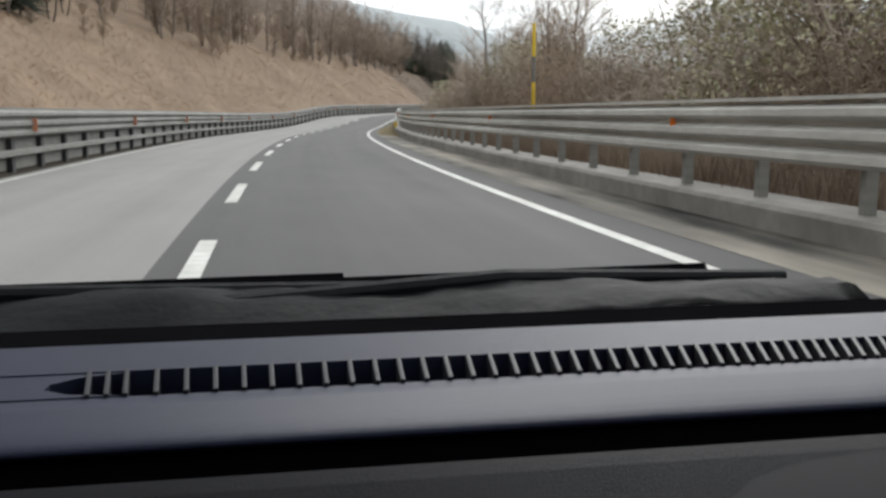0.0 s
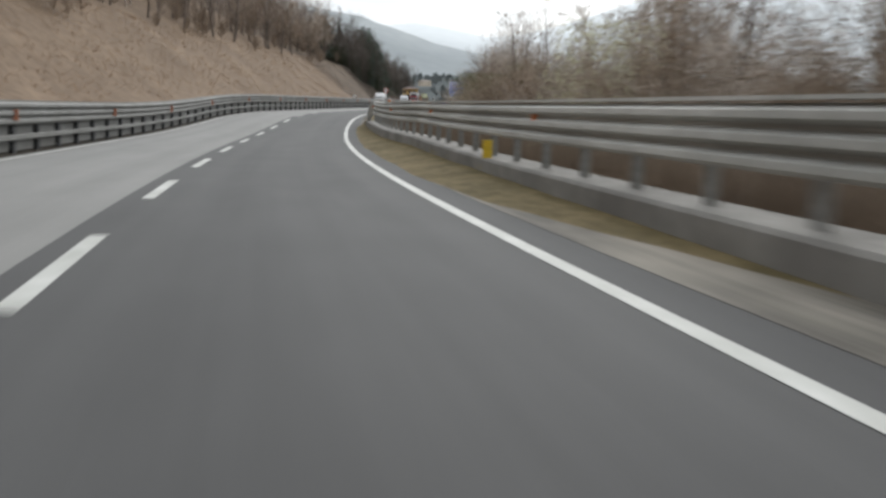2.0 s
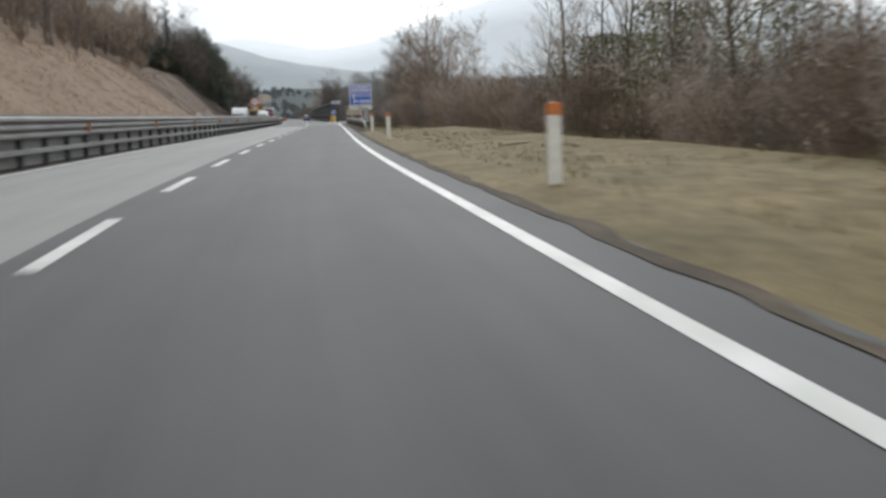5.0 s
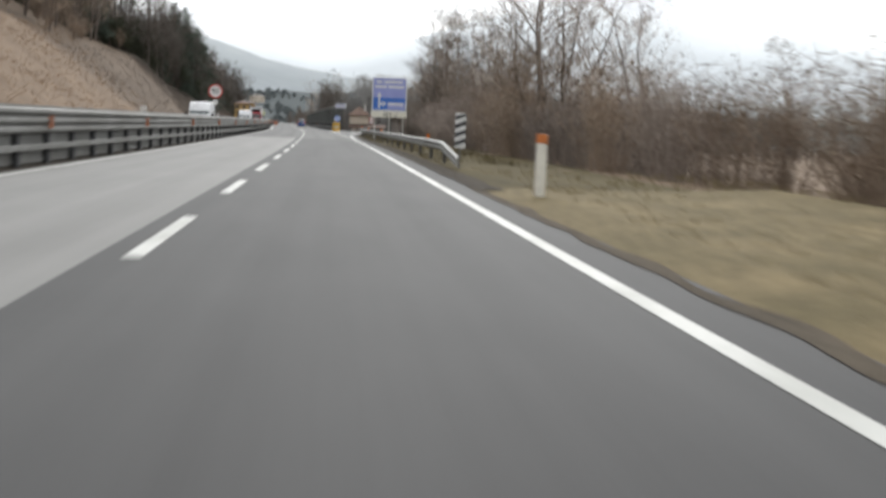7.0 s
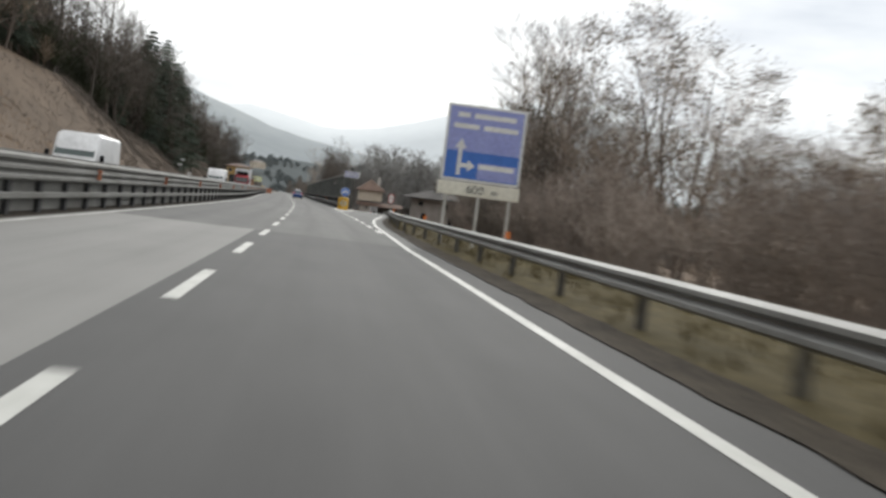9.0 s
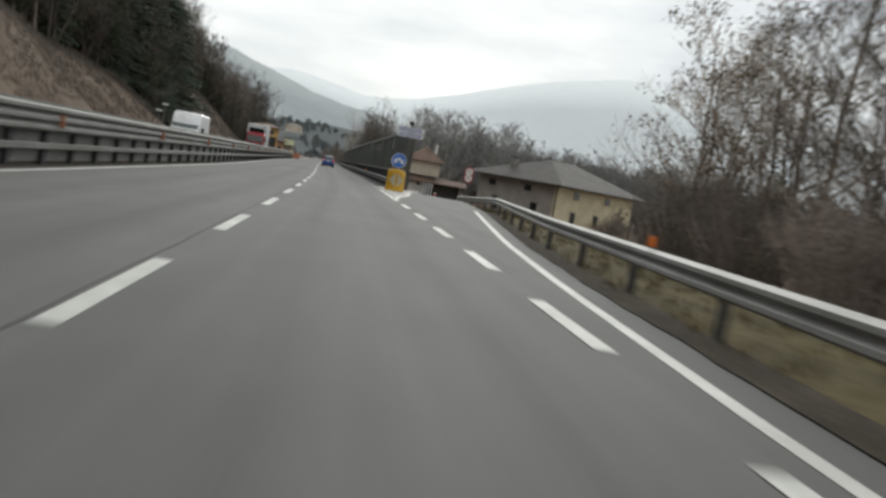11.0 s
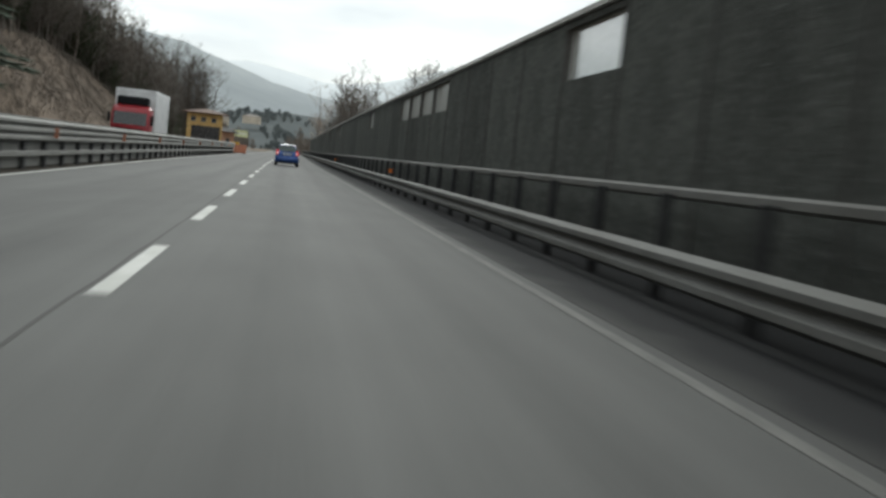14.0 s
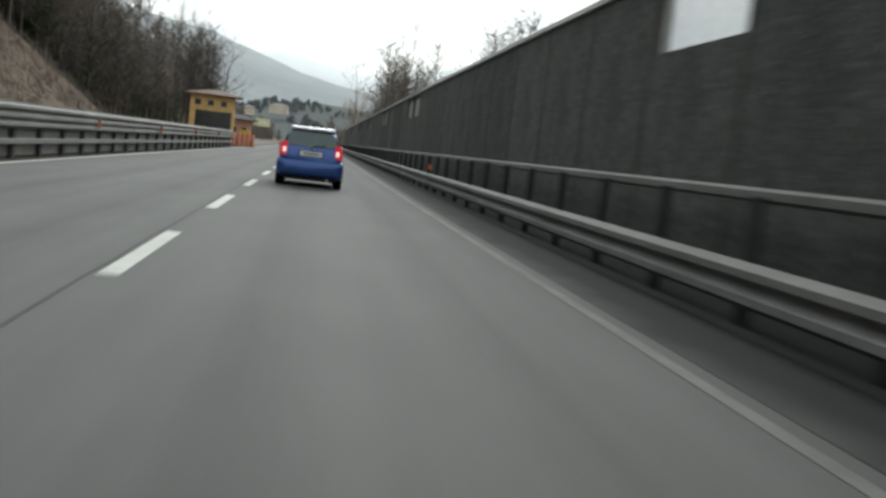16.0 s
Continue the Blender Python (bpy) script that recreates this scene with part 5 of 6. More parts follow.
def grow(rng, start, way, length, radius, level, wood, twigs, spread):
    """Limbs that fork; the thin ends go to the crown."""
    segs = 3
    p, v = start.copy(), way.normalized()
    points = [p.copy()]
    for k in range(segs):
        v = (v + Vector((rng.uniform(-1, 1), rng.uniform(-1, 1), rng.uniform(-0.3, 0.7))) * 0.16).normalized()
        p = p + v * length / segs
        points.append(p.copy())
    for k in range(segs):
        r0, r1 = radius * (1 - 0.22 * k), radius * (1 - 0.22 * (k + 1))
        if radius > 0.022:
            rod(wood, points[k], points[k + 1], r0, r1, 5 if radius > 0.06 else 3)
        else:
            twig_tris(twigs[0], twigs[1], points[k], points[k + 1] + (points[k + 1] - points[k]) * 0.5, max(r0, 0.009))
    if level == 0:
        return
    count = rng.randint(3, 4) if level > 1 else rng.randint(4, 6)
    for j in range(count):
        u = rng.uniform(0.35, 1.0)
        k = min(segs - 1, int(u * segs))
        base = points[k].lerp(points[k + 1], u * segs - k)
        away = Vector((rng.uniform(-1, 1), rng.uniform(-1, 1), rng.uniform(-0.1, 0.7)))
        grow(rng, base, v * (1 - spread) + away * spread, length * rng.uniform(0.5, 0.78), radius * rng.uniform(0.4, 0.6), level - 1, wood, twigs, spread)


def raw_mesh(name, verts, faces, mat):
    me = bpy.data.meshes.new(name)
    me.from_pydata([tuple(v) for v in verts], [], faces)
    me.materials.append(mat)
    return me


def bare_tree(seed, height, label, twig_mat, lean=0.1, stems=1, clumps=0):
    rng = random.Random(seed)
    wood, twigs = bmesh.new(), ([], [])
    for k in range(stems):
        way = Vector((rng.uniform(-lean, lean), rng.uniform(-lean, lean), 1))
        foot = Vector((rng.uniform(-0.3, 0.3), rng.uniform(-0.3, 0.3), -0.3)) * (1 if stems > 1 else 0)
        trunk = height * 0.6
        p = foot
        r = height * 0.011
        nodes = 7
        prev = p.copy()
        for j in range(nodes):
            nxt = prev + (way.normalized() + Vector((rng.uniform(-0.12, 0.12), rng.uniform(-0.12, 0.12), 0))) * height * 0.93 / nodes
            r0, r1 = r * (1 - j / (nodes + 0.8)), r * (1 - (j + 1) / (nodes + 0.8))
            rod(wood, prev, nxt, r0, r1, 7)
            if j >= 1:
                for i in range(rng.randint(3, 4)):
                    u = rng.random()
                    a = rng.uniform(0, 2 * math.pi)
                    out = Vector((math.cos(a), math.sin(a), rng.uniform(0.35, 1.1)))
                    grow(rng, prev.lerp(nxt, u), out, height * rng.uniform(0.17, 0.27) * (1.15 - 0.09 * j), r0 * 0.45, 2, wood, twigs, 0.55)
            prev = nxt
    ob = thing("tree", label, "tree", "bare roadside trees")
    part("trunk", wood, BARK, ob)
    crown = new("crown", raw_mesh("crown", *twigs, twig_mat))
    crown.parent = ob
    if clumps:
        verts, faces = [], []
        for k in range(clumps):
            c = twigs[0][4 * rng.randrange(len(twigs[0]) // 4) + 3]
            reach = rng.uniform(0.12, 0.32)
            for j in range(rng.randint(9, 20)):
                q = c + Vector((rng.gauss(0, 1), rng.gauss(0, 1), rng.gauss(0, 0.8))) * reach
                u = Vector((rng.uniform(-1, 1), rng.uniform(-1, 1), rng.uniform(-1, 1))).normalized() * rng.uniform(0.035, 0.07)
                v = u.orthogonal().normalized() * u.length * 0.65
                i = len(verts)
                verts.extend([q - u, q + v, q + u, q - v])
                faces.append((i, i + 1, i + 2, i + 3))
        foliage = new("foliage", raw_mesh("foliage", verts, faces, WITHERED))
        foliage.parent = ob
        tagged(foliage, "clumps of dark withered leaves")
    return ob


def conifer(seed, height, label):
    rng = random.Random(seed)
    ob = thing("conifer", label, "conifer", "dark conifers")
    part("trunk", rodded((0, 0, -0.4), (0, 0, height * 0.97), height * 0.017, 0.02, 8), BARK, ob)
    verts, faces = [], []
    z = height * 0.1
    while z < height * 0.99:
        reach = (1 - z / height) ** 0.85 * height * 0.29 + 0.15
        for k in range(rng.randint(8, 11)):
            a = rng.uniform(0, 2 * math.pi)
            r = reach * rng.uniform(0.6, 1.05)
            tip = Vector((math.cos(a) * r, math.sin(a) * r, z - r * rng.uniform(0.15, 0.4)))
            root = Vector((0, 0, z))
            for j in range(9):
                u = (j + 0.6) / 9
                c = root.lerp(tip, u)
                side = Vector((-math.sin(a), math.cos(a), 0))
                for sgn in (-1, 1):
                    b = c + side * sgn * r * 0.28 * (1.15 - u) + Vector((math.cos(a), math.sin(a), 0)) * r * 0.16 + Vector((0, 0, rng.uniform(-0.25, 0.05)))
                    twig_tris(verts, faces, c, b, 0.06 + 0.035 * height / 10)
        z += height * 0.028 + 0.08
    crown = new("crown", raw_mesh("crown", verts, faces, NEEDLE))
    crown.parent = ob
    return ob


def shrub(seed, height, label, mat, leaves=0, width=1.0):
    rng = random.Random(seed)
    ob = thing("shrub", label, "shrub", "roadside shrubs")
    verts, faces, stems = [], [], ([], [])
    for k in range(70):
        a, t = rng.uniform(0, 2 * math.pi), rng.uniform(0.1, 1.0)
        foot = Vector((math.cos(a) * t * 0.7 * width, math.sin(a) * t * 0.7 * width, -0.2))
        tip = Vector((math.cos(a) * t * 1.6 * width + rng.uniform(-0.5, 0.5), math.sin(a) * t * 1.6 * width + rng.uniform(-0.5, 0.5), height * rng.uniform(0.5, 1.05) * (1.1 - 0.4 * t)))
        mid = foot.lerp(tip, 0.5) + Vector((0, 0, height * 0.1))
        twig_tris(*stems, foot, mid, 0.02)
        twig_tris(*stems, mid - (mid - foot) * 0.1, tip, 0.014)
        for j in range(16):
            c = (foot.lerp(mid, rng.random()) if rng.random() < 0.35 else mid.lerp(tip, rng.random()))
            twig_tris(verts, faces, c, c + Vector((rng.uniform(-1, 1), rng.uniform(-1, 1), rng.uniform(-0.2, 1))).normalized() * height * rng.uniform(0.1, 0.26), 0.009)
    for name, mesh in (("branch_frame", raw_mesh("branch_frame", *stems, mat)), ("twig_mass", raw_mesh("twig_mass", verts, faces, mat))):
        new(name, mesh).parent = ob
    if leaves:
        verts, faces = [], []
        for k in range(leaves):
            a, t = rng.uniform(0, 2 * math.pi), rng.random() ** 0.6
            z = rng.uniform(0.05, 1.0)
            c = Vector((math.cos(a) * t * 1.5 * width * (1.15 - 0.5 * z), math.sin(a) * t * 1.5 * width * (1.15 - 0.5 * z), z * height))
            u = Vector((rng.uniform(-1, 1), rng.uniform(-1, 1), rng.uniform(-1, 1))).normalized() * (rng.uniform(0.032, 0.06) if mat is not TWIG_DRY else rng.uniform(0.03, 0.06))
            v = u.orthogonal().normalized() * u.length * 0.6
            i = len(verts)
            verts.extend([c - u, c + v, c + u, c - v])
            faces.append((i, i + 1, i + 2, i + 3))
        foliage = new("foliage", raw_mesh("foliage", verts, faces, DRY_LEAF if mat is TWIG_DRY else WILLOW if "willow" in label else IVY))
        foliage.parent = ob
    return ob


TREES = [bare_tree(3, 9.5, "slender bare tree with fine grey-brown twigs", TWIG), bare_tree(5, 11.0, "tall bare tree with a wide twiggy crown", TWIG, 0.15), bare_tree(8, 7.5, "bare multi-stemmed young tree", TWIG_DRY, 0.35, 3), bare_tree(13, 12.5, "tall bare tree with upright branches", TWIG, 0.08), bare_tree(21, 6.5, "small bare tree with reddish twigs", TWIG_DRY, 0.3, 2)]
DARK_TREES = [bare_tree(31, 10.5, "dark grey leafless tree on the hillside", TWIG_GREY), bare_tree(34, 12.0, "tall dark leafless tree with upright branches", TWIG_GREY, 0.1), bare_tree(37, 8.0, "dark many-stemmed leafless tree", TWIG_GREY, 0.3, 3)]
CLUMP_TREES = [bare_tree(41, 9.5, "grey roadside tree with clumps of withered leaves", TWIG, 0.15, 1, 90), bare_tree(44, 8.0, "many-stemmed grey tree with clumps of withered leaves", TWIG_DRY, 0.35, 3, 130), bare_tree(46, 11.0, "tall leaning tree with clumps of withered leaves", TWIG, 0.3, 2, 120)]
CONIFERS = [conifer(2, 12.0, "dark green conifer with drooping branches"), conifer(7, 15.0, "tall dark green conifer")]
SHRUBS = [shrub(1, 2.6, "tangled brown leafless roadside shrub", TWIG), shrub(4, 3.4, "tall tangled reddish shrub with dry leaves", TWIG_DRY, 260, 1.2), shrub(9, 3.2, "dark evergreen shrub with dense small leaves", TWIG, 5200, 1.2), shrub(11, 2.0, "low brown bramble with dry leaves", TWIG_DRY, 160, 1.3), shrub(15, 3.2, "pale olive willow bush with small leaves", TWIG, 4200, 1.3), shrub(17, 2.8, "dark reddish-brown leafless thicket shrub", TWIG_BROWN, 0, 1.2), shrub(19, 3.6, "tall dark brown leafless thicket shrub", TWIG_BROWN, 0, 1.1), shrub(23, 3.0, "dark grey leafless thicket shrub", TWIG_GREY, 0, 1.2)]


def plant(proto, s, d, scale, z=None):
    if s > 290 and 0 > d > -15.5 - CUT(s):
        d = -15.5 - CUT(s) - PLANT.uniform(0, 4)
    z = ground_height(s, d) if z is None else z
    m = Matrix.Translation(at(s, d, z)) @ Matrix.Rotation(PLANT.uniform(0, 6.28), 4, "Z")
    ob = copy_thing(proto, m)
    ob.scale = (scale, scale, scale * PLANT.uniform(0.9, 1.1))
    return ob


PLANT = random.Random(77)
THICKET = table([(-10, 8.8), (90, 9.5), (125, 14.0), (175, 13.5), (200, 9.8), (260, 11.0), (285, 16.0), (300, 18)])
TALL = table([(-10, 0.85), (62, 0.8), (72, 0.5), (108, 0.5), (122, 0.75), (158, 0.85), (166, 0.36), (197, 0.36), (202, 0.85), (208, 0.42), (222, 0.5), (236, 0.76), (248, 1.05), (270, 1.1), (300, 0.9)])
# right-hand thicket, up to the exit
s_plant = -10.0
while s_plant < 300:
    edge = THICKET(s_plant)
    for row in range(2 if PLANT.random() < 0.6 or s_plant < 80 else 1):
        plant(SHRUBS[PLANT.choice((0, 1, 1, 3, 0, 3, 1) if s_plant < 182 else (5, 6, 6, 5, 1) if s_plant < 240 else (7, 7, 5))] if PLANT.random() < 0.95 or s_plant > 185 else SHRUBS[2 if s_plant > 80 else 4], s_plant + PLANT.uniform(-1.5, 1.5), edge + row * 2.6 + PLANT.uniform(-0.6, 0.8), PLANT.uniform(0.8, 1.25) * (1.0 if s_plant < 279 else 0.5))
    if PLANT.random() < 0.85 and s_plant < 277:
        plant(TREES[PLANT.choice((0, 1, 2, 3, 4, 0, 2))] if s_plant < 182 else PLANT.choice(CLUMP_TREES if s_plant < 245 else DARK_TREES), s_plant + PLANT.uniform(-1.5, 1.5), edge + PLANT.uniform(1.0, 8), TALL(s_plant) * PLANT.uniform(0.85, 1.15))
    if 34 < s_plant < 80 and PLANT.random() < 0.55:
        plant(TREES[PLANT.choice((0, 2, 4))], s_plant + PLANT.uniform(-1.3, 1.3), edge + PLANT.uniform(0.5, 5), PLANT.uniform(0.55, 0.9))
    if 203 < s_plant < 275 and PLANT.random() < 0.55:
        plant(PLANT.choice(CLUMP_TREES), s_plant + PLANT.uniform(-1.5, 1.5), edge + PLANT.uniform(1.0, 6), TALL(s_plant) * PLANT.uniform(0.85, 1.15))
    s_plant += 2.7
for s, d, sc in ((4, 10.2, 1.25), (8, 11.5, 1.5), (11.5, 10.4, 1.4), (15, 11.6, 1.6), (19, 10.6, 1.3), (23, 12.0, 1.5), (28, 11.0, 1.2), (44, 11.5, 1.3), (47.5, 12.2, 1.5), (51, 11.6, 1.4), (55, 12.4, 1.3)):
    plant(SHRUBS[2 if s > 80 else 4], s, d, sc)
for s, d, k, sc in ((138, 17.5, 0, 0.95), (141, 15.6, 3, 0.85), (144.5, 17, 1, 0.9), (147, 15.2, 0, 1.0), (150, 16.6, 3, 0.9), (152.5, 15.0, 1, 0.95), (155.5, 16.4, 0, 1.0), (158, 15.4, 3, 0.8), (161, 14.8, 0, 0.9), (164.5, 15.8, 3, 0.85), (168, 15.0, 1, 0.7)):
    plant(TREES[k], s, d, sc)
for s, d, sc in ((141, 16.8, 1.5), (148, 16.4, 1.7), (154.5, 15.8, 1.5), (162, 16.2, 1.6)):
    plant(SHRUBS[2], s, d, sc)
for s, d, k, sc in ((202.5, 11.6, 0, 1.3), (204.6, 12.6, 2, 1.45), (206.4, 11.4, 4, 1.2), (208.2, 13.0, 0, 1.3)):
    plant(TREES[k], s, d, sc)
for s, d, k, sc in ((276, 14.5, 0, 0.95), (278.5, 16.5, 2, 0.9), (275, 17, 0, 1.05), (273, 14.0, 1, 1.0)):
    plant(CLUMP_TREES[k], s, d, sc)
# left-hand hill: the first trees above the cut slope
for k in range(105):
    s = 15 + 310 * k / 105 + PLANT.uniform(-3, 3)
    if PLANT.random() < 0.95:
        plant(TREES[PLANT.choice((0, 1, 2, 3, 4))], s, -PLANT.uniform(26.5, 36), PLANT.uniform(1.0, 1.6))
    else:
        plant(CONIFERS[PLANT.randint(0, 1)], s, -PLANT.uniform(26, 34), PLANT.uniform(0.5, 0.75))
for k in range(85):
    s = 318 + 157 * k / 85 + PLANT.uniform(-2, 2)
    leafless = PLANT.random() < (0.8 if s < 395 else 1.0)
    plant(DARK_TREES[PLANT.choice((0, 1, 2))] if leafless else CONIFERS[PLANT.randint(0, 1)], s, -PLANT.uniform(17.0 if s < 400 else 19.5, 27), PLANT.uniform(0.9, 1.4) if leafless else PLANT.uniform(0.45, 0.65))
for s, d, sc in ((361, -19.6, 1.2), (352, -20.5, 1.15), (346, -22, 1.0), (369, -20.5, 1.2), (376, -21.5, 1.05), (357, -24, 1.25), (365, -24.5, 1.3), (349, -26, 1.0)):
    tree = plant(CONIFERS[1], s, d, sc)
    tree.scale.x, tree.scale.y = tree.scale.x * 1.3, tree.scale.y * 1.3
# leafless trees beside and behind the yellow house
for x, y, k, sc in ((83.0, 523.5, 1, 1.85), (86.0, 528.0, 0, 2.0), (88.4, 525.0, 1, 1.6), (90.4, 528.5, 0, 1.7), (86.0, 533.0, 1, 1.85)):
    copy_thing(DARK_TREES[k], Matrix.Translation((x, y, -0.1)) @ Matrix.Rotation(k * 2.1 + x, 4, "Z") @ Matrix.Scale(sc, 4))
# right of the exit: conifers below the road
for s, d, k, sc in ((392, 66, 0, 1.25), (398, 76, 1, 1.0), (405, 88, 0, 1.15), (410, 80, 0, 1.3), (418, 72, 1, 0.85), (424, 90, 1, 1.05), (431, 100, 0, 1.3), (440, 92, 1, 0.95), (386, 92, 0, 1.2), (420, 108, 1, 0.95)):
    tree = plant(CONIFERS[k], s, d, sc, -3.5)
    tree.scale.x, tree.scale.y = tree.scale.x * 1.45, tree.scale.y * 1.45
for s, d, k, sc in ((492, 12.0, 1, 1.5), (499, 14.8, 3, 1.25), (486, 10.2, 0, 0.95), (505, 12.2, 0, 1.3), (480, 10.6, 4, 1.1), (484, 9.4, 2, 1.0)):
    plant(DARK_TREES[k % 3], s, d, sc, -1.0)
for k in range(14):
    plant(TREES[PLANT.choice((0, 1, 3))], PLANT.uniform(535, 600), PLANT.uniform(8, 22), PLANT.uniform(0.9, 1.9), -1.0)
for k in range(30):
    plant(SHRUBS[PLANT.choice((0, 1, 3))], PLANT.uniform(304, 345), PLANT.uniform(12, 22), PLANT.uniform(0.35, 0.6))


def woods(name, label, spots, mat, seed, reach=1.0, thick=1.0):
    """Far woodland: many slim trees joined, each a stem with rising branches."""
    rng = random.Random(seed)
    verts, faces = [], []
    for foot, height in spots:
        top = foot + Vector((rng.uniform(-0.6, 0.6), rng.uniform(-0.6, 0.6), height))
        twig_tris(verts, faces, foot - Vector((0, 0, 0.5)), top, 0.012 * height)
        for k in range(64):
            u = rng.uniform(0.16, 0.97)
            a = rng.uniform(0, 2 * math.pi)
            r = height * 0.24 * reach * (1.05 - u) ** 0.6 * rng.uniform(0.5, 1.1)
            root = foot.lerp(top, u)
            tip = root + Vector((math.cos(a) * r, math.sin(a) * r, r * rng.uniform(0.4, 1.2)))
            twig_tris(verts, faces, root, tip, 0.045 * thick)
            for j in range(3):
                c = root.lerp(tip, rng.uniform(0.3, 1.0))
                twig_tris(verts, faces, c, c + Vector((rng.uniform(-1, 1), rng.uniform(-1, 1), rng.uniform(-0.1, 1))) * r * 0.45, 0.03 * thick)
    ob = new(name, raw_mesh(name, verts, faces, mat))
    return tagged(ob, label, "woodland", kind="stuff")


def spots(count, s_range, d_range, h_range, seed, z=None):
    rng = random.Random(seed)
    out = []
    for k in range(count):
        s, d = rng.uniform(*s_range), rng.uniform(*d_range)
        if s > 290 and 0 > d > -15.3 - CUT(s):
            d = -15.3 - CUT(s) - rng.uniform(0, 6)
        out.append((at(s, d, ground_height(s, d) if z is None else z), rng.uniform(*h_range)))
    return out


woods("hill_woods", "leafless brown woodland covering the hill above the road", spots(520, (0, 340), (-78, -30), (9, 16), 5), TWIG_PALE, 31)
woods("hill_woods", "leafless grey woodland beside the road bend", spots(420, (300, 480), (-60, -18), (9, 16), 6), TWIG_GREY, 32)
woods("hill_woods", "dark evergreen undergrowth on the hillside", spots(330, (300, 445), (-45, -17), (3, 8), 16), IVY_DARK, 36, 2.2)
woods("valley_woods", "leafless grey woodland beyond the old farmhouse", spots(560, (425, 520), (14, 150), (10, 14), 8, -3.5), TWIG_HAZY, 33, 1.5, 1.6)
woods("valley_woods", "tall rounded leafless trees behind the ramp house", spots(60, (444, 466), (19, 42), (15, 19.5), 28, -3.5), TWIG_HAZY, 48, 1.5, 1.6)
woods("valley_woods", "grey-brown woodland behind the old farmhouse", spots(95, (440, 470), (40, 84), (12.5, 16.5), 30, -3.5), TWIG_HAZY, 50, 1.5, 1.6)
woods("valley_woods", "tall leafless trees beyond the noise barrier", spots(22, (476, 515), (8.5, 16), (12, 17), 29, -1.5), TWIG_GREY, 49, 1.3, 1.3)
woods("valley_woods", "bare trees standing close behind the noise barrier", spots(40, (345, 420), (7.2, 9.0), (5.5, 7.6), 18, -2.5), TWIG_GREY, 37)
woods("valley_scrub", "brown scrub on the low ground below the exit", spots(220, (318, 420), (24, 110), (2, 5), 19, -3.4), TWIG_GREY, 38, 1.8)
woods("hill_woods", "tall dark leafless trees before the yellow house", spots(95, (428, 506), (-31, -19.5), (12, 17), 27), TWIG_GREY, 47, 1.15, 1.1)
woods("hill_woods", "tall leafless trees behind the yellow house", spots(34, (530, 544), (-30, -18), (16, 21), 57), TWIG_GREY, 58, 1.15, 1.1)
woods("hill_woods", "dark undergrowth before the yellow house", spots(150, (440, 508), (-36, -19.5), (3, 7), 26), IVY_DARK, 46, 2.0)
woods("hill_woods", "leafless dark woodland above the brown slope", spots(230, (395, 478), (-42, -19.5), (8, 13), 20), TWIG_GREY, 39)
woods("valley_woods", "grey far woodland across the valley floor", spots(260, (570, 800), (-60, 120), (5, 10), 9, -2.0), TWIG_GREY, 34, 1.6, 2.5)
woods("hill_brush", "brown leafless brush along the crest of the cut slope", spots(150, (0, 300), (-36, -24.5), (1.5, 4), 61), TWIG_DRY, 62, 2.4, 0.7)
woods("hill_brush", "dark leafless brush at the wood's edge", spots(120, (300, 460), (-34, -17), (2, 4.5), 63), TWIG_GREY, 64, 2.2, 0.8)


def tufts(label, count, s_range, d_of, reach, height, z_of, seed, mat):
    """Loose blades of dry grass, far too many to count."""
    rng = random.Random(seed)
    verts, faces = [], []
    for k in range(count):
        s = rng.uniform(*s_range)
        d = d_of(s) + rng.uniform(*reach)
        foot = at(s, d, z_of(s, d) - 0.03)
        for j in range(5):
            a = foot + Vector((rng.uniform(-0.12, 0.12), rng.uniform(-0.12, 0.12), 0))
            twig_tris(verts, faces, a, a + Vector((rng.uniform(-0.5, 0.5), rng.uniform(-0.5, 0.5), 1.0)) * height * rng.uniform(0.4, 1.1), 0.012)
    return tagged(new("grass_tufts", raw_mesh("grass_tufts", verts, faces, mat)), label, "grass", kind="stuff")


tufts("tall bleached grass behind the bend's guard rail", 5200, (-5, 104), BARRIER_D, (0.45, 2.6), 0.75, lambda s, d: 0.05 + RISE(s) * 0.6, 51, TWIG_DRY)
tufts("short dry grass tufts on the verge", 2600, (58, 182), lambda s: 0.0, (5.4, 12.5), 0.12, lambda s, d: 0.06 + (RISE(s) if d < 8 else 0.0), 52, DRY_GRASS)
tufts("dry grass below the exit's guard rail", 1250, (186, 300), RAIL_D, (-0.1, 3.0), 0.3, lambda s, d: 0.02 + RAMP_FALL(s), 53, DULL_GRASS)
tufts("brown weeds on the cut slope", 11000, (5, 275), lambda s: -15.0, (-12.5, 0.0), 0.3, ground_height, 54, WEED)
tufts("dark brown weeds on the darker cut slope", 4000, (262, 436), lambda s: -15.0, (-10.0, 0.0), 0.4, ground_height, 56, TWIG_GREY)
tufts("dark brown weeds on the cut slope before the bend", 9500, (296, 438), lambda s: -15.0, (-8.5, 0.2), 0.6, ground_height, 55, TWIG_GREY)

for s, d, h in ((339.9, -15.3, 3.5), (338.2, -15.5, 2.8)):
    pole = thing("lamp_post", "slim grey post with a small white lamp head", "lamp post", "posts at the slope's foot", m=stand(s, d, -0.1))
    part("post", rodded((0, 0, -0.2), (0, 0, h + 0.1), 0.06, 0.05), STEEL, pole)
    part("lamp_head", boxed(-0.28, 0.28, -0.2, 0.2, h + 0.08, h + 0.24, 0.05), WHITE_PAINT, pole, "white lamp head")

